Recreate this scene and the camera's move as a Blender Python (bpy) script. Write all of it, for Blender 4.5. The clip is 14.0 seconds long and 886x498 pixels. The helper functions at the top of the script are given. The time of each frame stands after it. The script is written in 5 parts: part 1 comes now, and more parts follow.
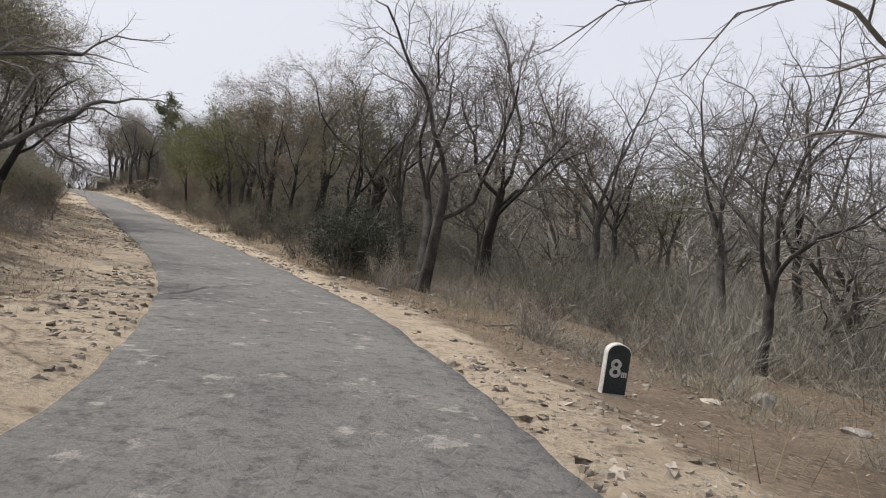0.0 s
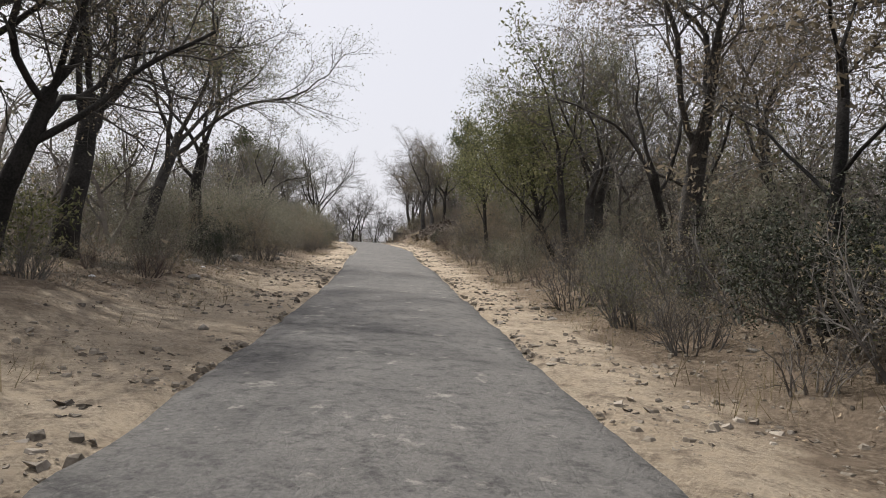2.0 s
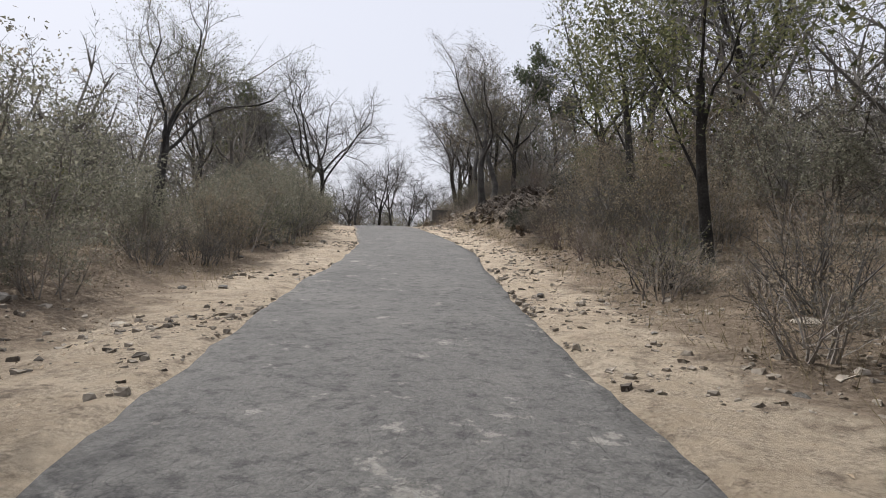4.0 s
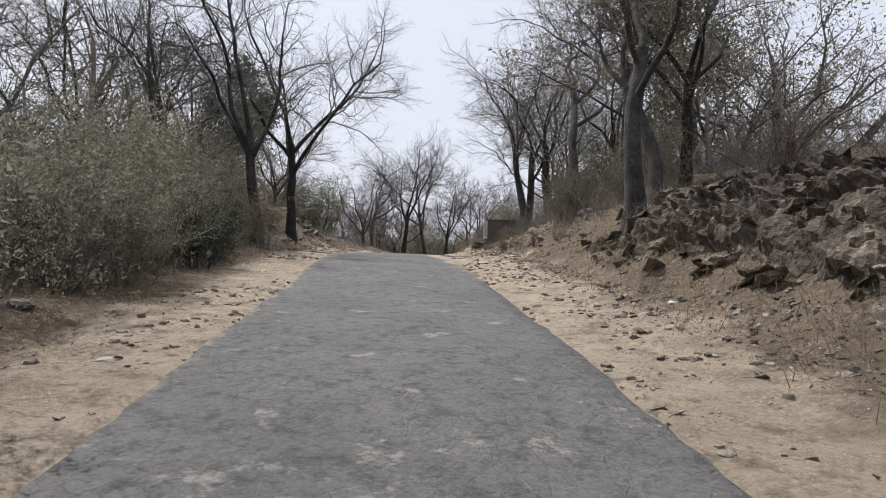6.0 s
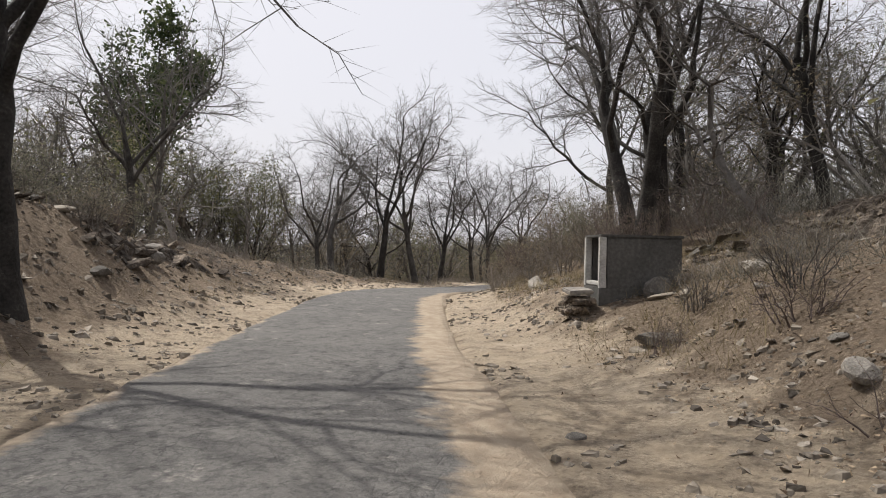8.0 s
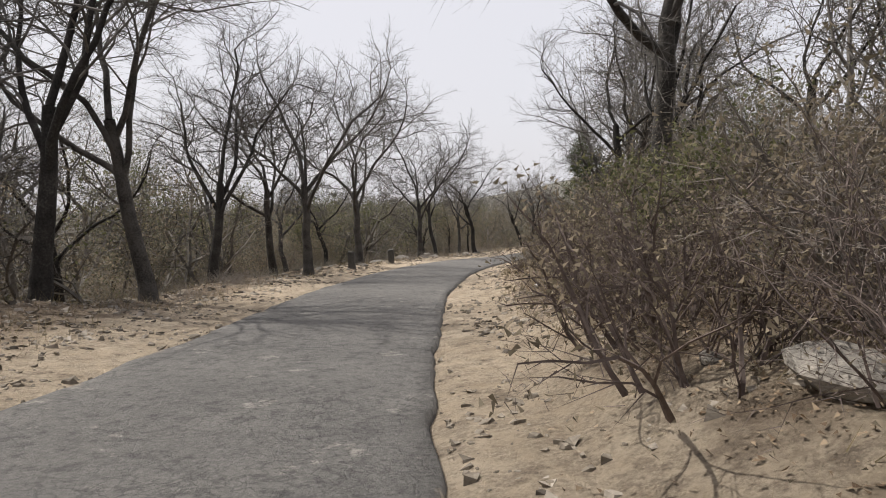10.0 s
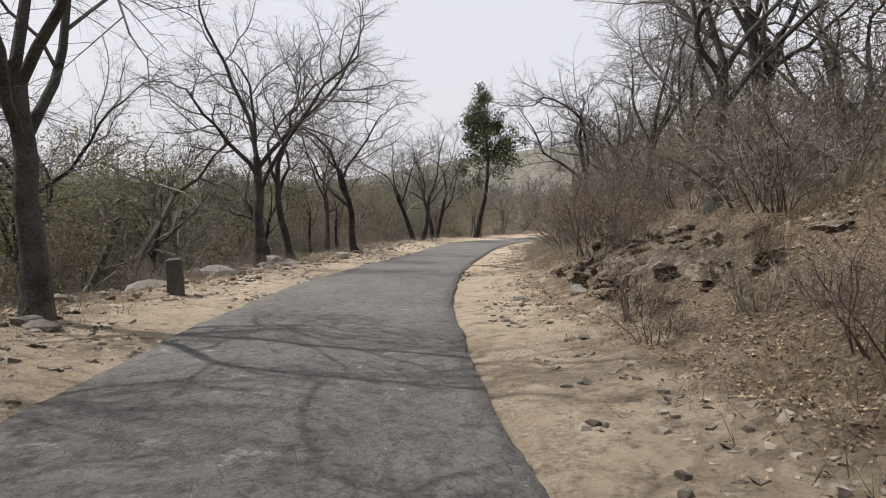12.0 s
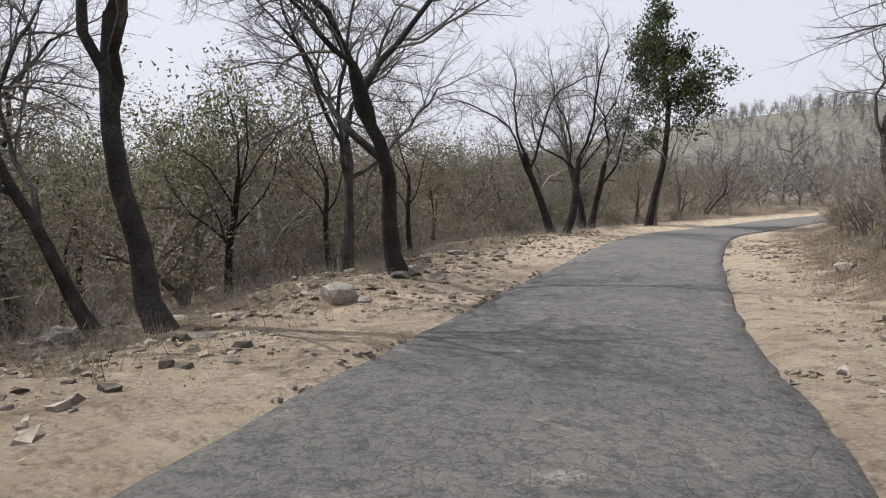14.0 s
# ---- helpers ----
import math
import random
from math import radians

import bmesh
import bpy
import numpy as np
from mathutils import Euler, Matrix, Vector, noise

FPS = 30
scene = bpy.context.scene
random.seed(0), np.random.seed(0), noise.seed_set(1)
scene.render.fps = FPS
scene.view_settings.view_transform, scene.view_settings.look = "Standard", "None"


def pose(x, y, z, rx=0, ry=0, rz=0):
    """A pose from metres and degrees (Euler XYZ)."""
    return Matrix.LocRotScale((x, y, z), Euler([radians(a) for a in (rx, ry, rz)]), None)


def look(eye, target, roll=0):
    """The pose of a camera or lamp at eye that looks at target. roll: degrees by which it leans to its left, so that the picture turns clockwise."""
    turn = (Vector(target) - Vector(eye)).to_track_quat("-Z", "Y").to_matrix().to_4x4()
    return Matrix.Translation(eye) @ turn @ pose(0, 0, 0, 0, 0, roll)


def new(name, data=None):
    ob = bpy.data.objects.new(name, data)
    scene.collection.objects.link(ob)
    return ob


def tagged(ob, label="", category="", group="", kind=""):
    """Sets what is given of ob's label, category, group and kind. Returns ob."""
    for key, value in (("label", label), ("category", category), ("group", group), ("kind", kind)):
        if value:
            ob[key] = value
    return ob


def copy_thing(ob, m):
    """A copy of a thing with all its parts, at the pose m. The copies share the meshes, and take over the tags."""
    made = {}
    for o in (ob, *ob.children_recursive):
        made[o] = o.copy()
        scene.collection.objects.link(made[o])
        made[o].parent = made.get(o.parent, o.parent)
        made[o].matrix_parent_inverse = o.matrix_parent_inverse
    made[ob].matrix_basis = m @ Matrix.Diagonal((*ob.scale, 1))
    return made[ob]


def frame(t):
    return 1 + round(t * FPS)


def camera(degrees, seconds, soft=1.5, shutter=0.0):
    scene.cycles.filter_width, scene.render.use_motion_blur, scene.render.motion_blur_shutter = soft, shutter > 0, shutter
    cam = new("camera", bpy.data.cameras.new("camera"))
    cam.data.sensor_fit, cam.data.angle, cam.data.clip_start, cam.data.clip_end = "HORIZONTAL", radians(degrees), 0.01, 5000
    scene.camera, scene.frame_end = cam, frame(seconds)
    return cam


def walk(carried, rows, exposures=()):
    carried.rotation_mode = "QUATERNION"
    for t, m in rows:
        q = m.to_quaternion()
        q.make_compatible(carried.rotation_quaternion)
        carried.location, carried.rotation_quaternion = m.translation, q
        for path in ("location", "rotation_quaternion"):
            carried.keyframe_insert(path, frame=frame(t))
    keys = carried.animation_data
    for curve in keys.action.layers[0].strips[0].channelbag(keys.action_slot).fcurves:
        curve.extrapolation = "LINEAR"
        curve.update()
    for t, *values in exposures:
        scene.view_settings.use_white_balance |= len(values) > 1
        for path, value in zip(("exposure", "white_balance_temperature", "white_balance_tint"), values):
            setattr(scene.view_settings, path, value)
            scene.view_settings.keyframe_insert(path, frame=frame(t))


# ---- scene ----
LENS = 67.1
cam = camera(LENS, 14.0, soft=1.0)
# seconds, eye in metres, yaw, pitch and roll in degrees
PATH = [
    (0.0, -0.23, 0.18, 1.36, -0.63, 0.11, -5.41),
    (0.5, -1.34, 6.01, 1.45, 11.21, 1.38, 1.23),
    (1.0, -3.26, 11.75, 1.61, 22.27, 2.15, 0.20),
    (1.5, -5.30, 16.81, 1.69, 24.49, 2.83, -1.38),
    (2.0, -7.68, 21.47, 1.91, 25.28, 1.82, -1.87),
    (2.5, -10.18, 26.44, 2.10, 29.01, 1.52, 1.97),
    (3.0, -12.85, 31.11, 2.41, 28.91, 0.94, 0.88),
    (3.5, -15.54, 35.66, 2.69, 28.80, 0.37, -0.21),
    (4.0, -18.25, 40.08, 3.04, 28.69, -0.20, -1.31),
    (4.5, -20.98, 44.34, 3.32, 28.59, -0.78, -2.40),
    (5.0, -23.69, 48.42, 3.62, 28.48, -1.35, -3.50),
    (5.5, -26.22, 53.07, 4.01, 29.85, 0.08, -2.22),
    (6.0, -28.66, 57.01, 4.29, 32.00, 0.14, -1.63),
    (6.5, -30.84, 60.42, 4.59, 33.10, 0.01, -1.23),
    (7.0, -33.48, 64.18, 4.94, 32.84, 0.52, -3.78),
    (7.5, -35.97, 67.54, 5.23, 30.39, 0.53, -0.04),
    (8.0, -38.38, 70.96, 5.33, 30.36, -0.07, -1.11),
    (8.5, -41.24, 74.71, 5.35, 26.54, -2.48, 2.53),
    (9.0, -43.88, 78.78, 5.31, 21.42, -2.70, 1.76),
    (9.5, -46.13, 82.87, 5.31, 16.30, -2.92, 0.99),
    (10.0, -47.99, 87.02, 5.28, 11.18, -3.14, 0.23),
    (10.5, -49.49, 91.24, 5.13, 6.06, -3.36, -0.55),
    (11.0, -50.63, 95.54, 4.88, 0.95, -3.58, -1.31),
    (11.5, -51.31, 99.97, 4.72, 1.92, -4.67, -0.48),
    (12.0, -51.94, 104.42, 4.68, -1.82, -4.12, -1.14),
    (12.5, -52.36, 108.69, 4.44, -5.03, -5.78, 0.29),
    (13.0, -52.37, 112.74, 4.29, -6.42, -4.94, 1.26),
    (13.5, -52.34, 116.81, 4.20, -1.10, -4.19, 1.69),
    (14.0, -52.02, 121.23, 4.02, 10.15, -5.72, -0.34),
]
walk(cam, [(t, pose(x, y, z, 90 + pitch, roll, yaw)) for t, x, y, z, yaw, pitch, roll in PATH],
     exposures=[(0.0, 0.0, 6450, 10), (2.7, 0.0, 6550, 10), (4.8, 0.0, 6120, 10), (6.8, 0.0, 6280, 10), (7.5, 0.0, 6600, 10), (8.7, 0.0, 6550, 10), (11.0, 0.0, 6700, 10), (12.5, 0.0, 6480, 10), (14.0, 0.0, 6300, 10)])

# ---- sky and sun ----
SUN_AZIMUTH, SUN_HEIGHT = radians(-78), radians(56)   # azimuth from +y towards +x
world = bpy.data.worlds.new("hazy_sky")
scene.world = world
world.use_nodes = True
wn, wl = world.node_tree.nodes, world.node_tree.links
sky = wn.new("ShaderNodeTexSky")
sky.sky_type = "NISHITA"
sky.sun_disc = False
sky.sun_elevation, sky.sun_rotation = SUN_HEIGHT, SUN_AZIMUTH
sky.air_density, sky.dust_density, sky.ozone_density = 1.0, 6.0, 1.0
haze = wn.new("ShaderNodeMixRGB")
haze.inputs[0].default_value = 0.75
haze.inputs[2].default_value = (9.6, 9.6, 10.3, 1)
wl.new(sky.outputs[0], haze.inputs[1])
wl.new(haze.outputs[0], wn["Background"].inputs["Color"])
wn["Background"].inputs["Strength"].default_value = 0.10

lamp = bpy.data.lights.new("sun", "SUN")
lamp.energy, lamp.angle, lamp.color = 4.5, radians(0.7), (1.0, 0.965, 0.905)
sun = new("sun", lamp)
sun_dir = Vector((math.sin(SUN_AZIMUTH) * math.cos(SUN_HEIGHT), math.cos(SUN_AZIMUTH) * math.cos(SUN_HEIGHT), math.sin(SUN_HEIGHT)))
sun.matrix_world = look(sun_dir * 200, (0, 0, 0))


# ---- materials ----
def material(name, stops, scale=4.0, fine=40.0, rough=0.9, bump=0.3, bump_scale=60.0, spread=0.0, island=False, distance=0.02):
    """Colour stops picked by noise at two scales, with a fine relief."""
    m = bpy.data.materials.new(name)
    m.use_nodes = True
    n, l = m.node_tree.nodes, m.node_tree.links
    b = n["Principled BSDF"]
    b.inputs["Roughness"].default_value = rough
    b.inputs["Specular IOR Level"].default_value = 0.25
    co = n.new("ShaderNodeTexCoord")
    big, small = n.new("ShaderNodeTexNoise"), n.new("ShaderNodeTexNoise")
    big.inputs["Scale"].default_value, big.inputs["Detail"].default_value = scale, 6
    small.inputs["Scale"].default_value, small.inputs["Detail"].default_value = fine, 4
    mixed = n.new("ShaderNodeMix")
    mixed.inputs[0].default_value = 0.45
    l.new(co.outputs["Object"], big.inputs["Vector"])
    l.new(co.outputs["Object"], small.inputs["Vector"])
    l.new(big.outputs["Fac"], mixed.inputs[2])
    l.new(small.outputs["Fac"], mixed.inputs[3])
    value = mixed.outputs[0]
    if spread:
        info = n.new("ShaderNodeNewGeometry" if island else "ShaderNodeObjectInfo")
        shift = n.new("ShaderNodeMath")
        shift.operation = "MULTIPLY_ADD"
        shift.inputs[1].default_value, shift.inputs[2].default_value = spread, -spread / 2
        l.new(info.outputs["Random Per Island" if island else "Random"], shift.inputs[0])
        add = n.new("ShaderNodeMath")
        l.new(value, add.inputs[0])
        l.new(shift.outputs[0], add.inputs[1])
        value = add.outputs[0]
    ramp = n.new("ShaderNodeValToRGB")
    ramp.color_ramp.elements[0].position, ramp.color_ramp.elements[1].position = 0.32, 0.68
    for i, c in enumerate(stops):
        e = ramp.color_ramp.elements[i] if i < 2 else ramp.color_ramp.elements.new(0.5)
        e.color = (*c, 1)
    if len(stops) > 2:
        order = ramp.color_ramp.elements
        for i, c in enumerate(stops):
            order[i].position = 0.30 + 0.40 * i / (len(stops) - 1)
            order[i].color = (*c, 1)
    l.new(value, ramp.inputs[0])
    l.new(ramp.outputs[0], b.inputs["Base Color"])
    if bump:
        bt, bn = n.new("ShaderNodeTexNoise"), n.new("ShaderNodeBump")
        bt.inputs["Scale"].default_value, bt.inputs["Detail"].default_value = bump_scale, 5
        bn.inputs["Strength"].default_value, bn.inputs["Distance"].default_value = bump, distance
        l.new(co.outputs["Object"], bt.inputs["Vector"])
        l.new(bt.outputs["Fac"], bn.inputs["Height"])
        l.new(bn.outputs[0], b.inputs["Normal"])
    return m


BARK = material("bark", [(0.014, 0.013, 0.012), (0.04, 0.037, 0.034), (0.10, 0.093, 0.085)], 3, 30, 0.95, 0.8, 25, 0.25)
PALE_BARK = material("pale_bark", [(0.10, 0.085, 0.07), (0.20, 0.175, 0.15), (0.30, 0.27, 0.235)], 3, 30, 0.95, 0.6, 25, 0.2)
TWIG = material("twig", [(0.055, 0.051, 0.047), (0.12, 0.112, 0.103), (0.215, 0.202, 0.187)], 2, 12, 0.95, 0, 0, 0.3)
BRUSH = material("dry_brush", [(0.10, 0.088, 0.077), (0.195, 0.174, 0.153), (0.31, 0.28, 0.247)], 2, 12, 0.95, 0, 0, 0.35)
RED_BRUSH = material("reddish_brush", [(0.075, 0.057, 0.05), (0.135, 0.107, 0.096), (0.21, 0.17, 0.155)], 2, 12, 0.95, 0, 0, 0.3)
LEAF_DRY = material("dry_leaf", [(0.12, 0.10, 0.07), (0.20, 0.17, 0.122), (0.30, 0.25, 0.18)], 1.5, 9, 0.8, 0, 0, 0.6, True)
LEAF_OLIVE = material("olive_leaf", [(0.07, 0.078, 0.036), (0.135, 0.14, 0.066), (0.215, 0.208, 0.105)], 1.5, 9, 0.75, 0, 0, 0.6, True)
LEAF_GREEN = material("green_leaf", [(0.025, 0.04, 0.014), (0.05, 0.07, 0.026), (0.10, 0.115, 0.048)], 1.5, 9, 0.6, 0, 0, 0.6, True)
LEAF_DARK = material("dark_leaf", [(0.016, 0.022, 0.013), (0.034, 0.042, 0.026), (0.07, 0.075, 0.05)], 1.5, 9, 0.7, 0, 0, 0.6, True)
ROCK = material("grey_rock", [(0.10, 0.092, 0.082), (0.20, 0.185, 0.165), (0.34, 0.31, 0.27)], 2.5, 20, 0.9, 0.8, 18, 0.35)
PALE_ROCK = material("pale_rock", [(0.17, 0.145, 0.115), (0.28, 0.245, 0.2), (0.42, 0.375, 0.31)], 2.5, 20, 0.9, 0.6, 30, 0.4)
LEAF_DUSTY = material("dusty_leaf", [(0.125, 0.123, 0.092), (0.205, 0.2, 0.15), (0.30, 0.287, 0.22)], 1.5, 9, 0.8, 0, 0, 0.6, True)
# TWIG again in two paler tones: the haze over the wood is put into the colour
FAR_HAZE_TWIG = material("forest_haze_twig", [(0.105, 0.10, 0.09), (0.205, 0.196, 0.178), (0.32, 0.307, 0.28)], 0.3, 12, 0.95, 0, 0, 0.4, True)
WOOD_HAZE_TWIG = material("wood_haze_twig", [(0.085, 0.078, 0.07), (0.165, 0.152, 0.137), (0.27, 0.25, 0.225)], 0.3, 12, 0.95, 0, 0, 0.4, True)
SCRUB = material("dry_scrub", [(0.10, 0.095, 0.08), (0.195, 0.186, 0.157), (0.30, 0.288, 0.242)], 0.25, 12, 0.95, 0, 0, 0.5, True)
RUBBLE = material("rubble", [(0.08, 0.068, 0.056), (0.17, 0.147, 0.12), (0.34, 0.3, 0.25)], 2.5, 20, 0.9, 0.6, 30, 0.6, True)
GRASS = material("dry_grass", [(0.13, 0.105, 0.06), (0.22, 0.18, 0.105), (0.33, 0.275, 0.17)], 0.6, 8, 0.9, 0, 0, 0.5, True)
LITTER = material("leaf_litter", [(0.11, 0.075, 0.048), (0.2, 0.145, 0.095), (0.32, 0.245, 0.165)], 0.8, 8, 0.85, 0, 0, 0.8, True)


def translucent(m, share):
    """Lets part of the light through, as thin leaves do."""
    n, l = m.node_tree.nodes, m.node_tree.links
    b = n["Principled BSDF"]
    back, both = n.new("ShaderNodeBsdfTranslucent"), n.new("ShaderNodeMixShader")
    l.new(b.inputs["Base Color"].links[0].from_socket, back.inputs["Color"])
    both.inputs[0].default_value = share
    l.new(b.outputs[0], both.inputs[1])
    l.new(back.outputs[0], both.inputs[2])
    l.new(both.outputs[0], n["Material Output"].inputs["Surface"])


for leaf in (LEAF_DRY, LEAF_OLIVE, LEAF_GREEN, LEAF_DUSTY, GRASS):
    translucent(leaf, 0.45)


# ---- the line of the road: its middle, every nine metres ----
LINE = [
    (4.80, -26.41, -0.33), (3.17, -17.68, -0.19), (1.54, -8.95, -0.05), (-0.03, -0.26, 0.08), (-2.01, 8.28, 0.25),
    (-5.33, 16.42, 0.46), (-9.39, 24.33, 0.81), (-13.87, 32.24, 1.24), (-18.48, 40.20, 1.79), (-23.34, 48.14, 2.36),
    (-28.08, 56.18, 3.00), (-33.65, 63.85, 3.61), (-39.23, 71.23, 4.11), (-44.64, 78.88, 4.06), (-49.23, 86.94, 4.02),
    (-51.36, 95.73, 3.66), (-52.64, 104.52, 3.39), (-53.04, 113.19, 3.11), (-52.47, 121.81, 2.79), (-51.38, 130.38, 2.41),
    (-49.55, 139.19, 2.30), (-47.20, 147.85, 2.09), (-43.85, 156.16, 1.76), (-39.56, 164.12, 1.66), (-34.43, 171.61, 1.67),
    (-28.56, 178.53, 1.69), (-22.02, 184.80, 1.69), (-14.86, 190.37, 1.67), (-7.18, 195.15, 1.65),
]
HALF = 1.6


def dense(points, steps=18):
    """A smooth curve through the points."""
    p = np.array(points, float)
    p = np.vstack([2 * p[0] - p[1], p, 2 * p[-1] - p[-2]])
    u = np.linspace(0, 1, steps, endpoint=False)[:, None]
    out = []
    for a, b, c, d in zip(p, p[1:], p[2:], p[3:]):
        out.append(0.5 * (2 * b + (c - a) * u + (2 * a - 5 * b + 4 * c - d) * u**2 + (3 * b - a - 3 * c + d) * u**3))
    return np.vstack(out + [p[-2][None]])


MID = dense(LINE)
STATION = np.r_[0, np.cumsum(np.linalg.norm(np.diff(MID[:, :2], axis=0), axis=1))] - 27.0
AHEAD = np.gradient(MID[:, :2], axis=0)
AHEAD /= np.linalg.norm(AHEAD, axis=1)[:, None]

# heights over the road's edge, at these distances from it, station by station
OUT = [0, 0.8, 1.8, 3.2, 6, 12, 30]
LEFT = [
    (-30, 0.0, 0.0, 0.25, 0.6, 0.9, 1.0), (10, 0.0, 0.03, 0.3, 0.6, 0.9, 1.2), (30, 0.0, 0.08, 0.4, 0.6, 0.9, 1.0),
    (50, 0.0, 0.0, 0.2, 0.4, 0.7, 0.8), (62, 0.0, -0.03, 0.1, 0.3, 0.5, 0.6), (80, 0.0, 0.0, 0.2, 0.5, 0.7, 0.8),
    (87, 0.0, 0.12, 0.8, 1.3, 1.3, 0.9), (91.5, 0.02, 0.5, 1.75, 2.25, 1.8, 1.0), (95.5, 0.02, 0.4, 1.25, 1.65, 1.4, 0.9), (100, 0.02, 0.3, 0.9, 1.1, 0.7, 0.2), (105, 0.0, 0.15, 0.5, 0.45, 0.0, -1.0),
    (115, 0.0, 0.02, -0.1, -0.9, -2.0, -4.0), (135, 0.0, 0.05, -0.1, -1.0, -2.4, -4.5), (160, 0.0, 0.1, 0.0, -0.6, -1.6, -3.0),
    (215, 0.0, 0.0, 0.0, 0.0, 0.0, 0.0)]
RIGHT = [
    (-30, -0.05, -0.2, -0.35, -0.5, -0.6, -0.8), (10, -0.05, -0.2, -0.35, -0.6, -0.8, -1.0), (20, -0.05, -0.15, -0.2, -0.2, -0.2, -0.3), (30, -0.05, -0.05, 0.25, 0.5, 0.6, 0.6), (42, -0.04, 0.0, 0.5, 0.8, 1.0, 1.2),
    (50, -0.02, 0.05, 0.3, 0.7, 1.0, 1.2), (62, 0.0, 0.1, 0.6, 1.5, 2.3, 2.8), (71, 0.0, 0.2, 1.25, 2.3, 3.0, 3.5),
    (78, 0.0, 0.1, 1.35, 2.4, 3.1, 3.6), (89, 0.0, 0.2, 1.0, 2.2, 2.9, 3.5), (91.5, 0.05, 0.7, 0.85, 1.8, 2.7, 3.5), (97, 0.05, 0.2, 0.8, 1.7, 2.5, 3.5), (104, 0.1, 0.6, 1.25, 2.0, 2.6, 3.5),
    (111, 0.05, 0.4, 1.1, 2.0, 2.8, 3.5), (135, 0.0, 0.1, 0.9, 2.35, 3.3, 4.0), (160, 0.0, 0.1, 0.5, 1.3, 2.0, 3.0), (215, 0.0, 0.0, 0.3, 0.8, 1.2, 2.0)]


def smooth_noise(x, y, seed=0):
    """Cheap value noise on arrays, about -1 to 1."""
    xi, yi = np.floor(x).astype(int), np.floor(y).astype(int)
    fx, fy = x - xi, y - yi
    fx, fy = fx * fx * (3 - 2 * fx), fy * fy * (3 - 2 * fy)

    def h(a, b):
        v = np.sin(a * 127.1 + b * 311.7 + seed * 74.7) * 43758.5453
        return (v - np.floor(v)) * 2 - 1
    return (h(xi, yi) * (1 - fx) + h(xi + 1, yi) * fx) * (1 - fy) + (h(xi, yi + 1) * (1 - fx) + h(xi + 1, yi + 1) * fx) * fy


def station_of(x, y):
    """Station along the road and distance to the right of its middle, for arrays."""
    x, y = np.atleast_1d(np.asarray(x, float)), np.atleast_1d(np.asarray(y, float))
    s, d = np.empty(len(x)), np.empty(len(x))
    for i in range(0, len(x), 4000):
        px, py = x[i:i + 4000, None], y[i:i + 4000, None]
        k = ((MID[None, :, 0] - px) ** 2 + (MID[None, :, 1] - py) ** 2).argmin(1)
        wx, wy = px[:, 0] - MID[k, 0], py[:, 0] - MID[k, 1]
        s[i:i + 4000] = STATION[k] + wx * AHEAD[k, 0] + wy * AHEAD[k, 1]
        d[i:i + 4000] = wx * AHEAD[k, 1] - wy * AHEAD[k, 0]
    return s, d


def table(rows, s, e):
    """Heights from a table of rows (station, heights at OUT), for arrays."""
    st = np.array([r[0] for r in rows], float)
    hs = np.array([[-0.03, *r[1:]] for r in rows], float)
    i = np.clip(np.searchsorted(st, s) - 1, 0, len(st) - 2)
    u = np.clip((s - st[i]) / (st[i + 1] - st[i]), 0, 1)
    u = u * u * (3 - 2 * u)
    j = np.clip(np.searchsorted(OUT, e) - 1, 0, len(OUT) - 2)
    o = np.array(OUT)
    v = np.clip((e - o[j]) / (o[j + 1] - o[j]), 0, 1)
    return (hs[i, j] * (1 - v) + hs[i, j + 1] * v) * (1 - u) + (hs[i + 1, j] * (1 - v) + hs[i + 1, j + 1] * v) * u


def ground_height(x, y):
    """The ground's height, for arrays."""
    x, y = np.atleast_1d(np.asarray(x, float)), np.atleast_1d(np.asarray(y, float))
    s, d = station_of(x, y)
    zr = np.interp(s, STATION, MID[:, 2])
    e = np.abs(d) - HALF
    h = np.where(d < 0, table(LEFT, s, np.clip(e, 0, 30)), table(RIGHT, s, np.clip(e, 0, 30)))
    rough = np.clip(e / 5, 0, 1)
    h = h + rough * (0.22 * smooth_noise(x * 0.45, y * 0.45) + 0.12 * smooth_noise(x * 1.1, y * 1.1, 3) + 0.06 * smooth_noise(x * 2.7, y * 2.7, 5))
    h = h + np.clip((e - 0.15) / 0.8, 0, 1) * 0.025 * smooth_noise(x * 3.5, y * 3.5, 8)
    h = np.where(e < 0, -0.09, h)
    far = np.clip((np.hypot(x + 45, y - 120) - 110) / 400, 0, 1)
    hills = 46 * np.exp(-(((x - 30) / 150) ** 2 + ((y - 520) / 110) ** 2)) + 34 * np.exp(-(((x - 170) / 110) ** 2 + ((y - 480) / 130) ** 2))
    return zr + h + far * (hills + 6 * smooth_noise(x / 90, y / 90, 11))


def on_road(s, d):
    """World x, y and ground height at a station and distance to the right of the road's middle."""
    p = [np.interp(s, STATION, MID[:, k]) for k in (0, 1)]
    a = [np.interp(s, STATION, AHEAD[:, k]) for k in (0, 1)]
    x, y = p[0] + a[1] * d, p[1] - a[0] * d
    return float(x), float(y), float(ground_height(x, y)[0])


# ---- building helpers ----
def mesh_object(name, verts, faces, mat, parent=None, smooth=False, label=""):
    me = bpy.data.meshes.new(name)
    me.from_pydata(verts if isinstance(verts, list) else verts.tolist(), [], faces if isinstance(faces, list) else faces.tolist())
    me.materials.append(mat)
    if smooth:
        me.shade_smooth()
    ob = new(name, me)
    ob.parent = parent
    return tagged(ob, label)


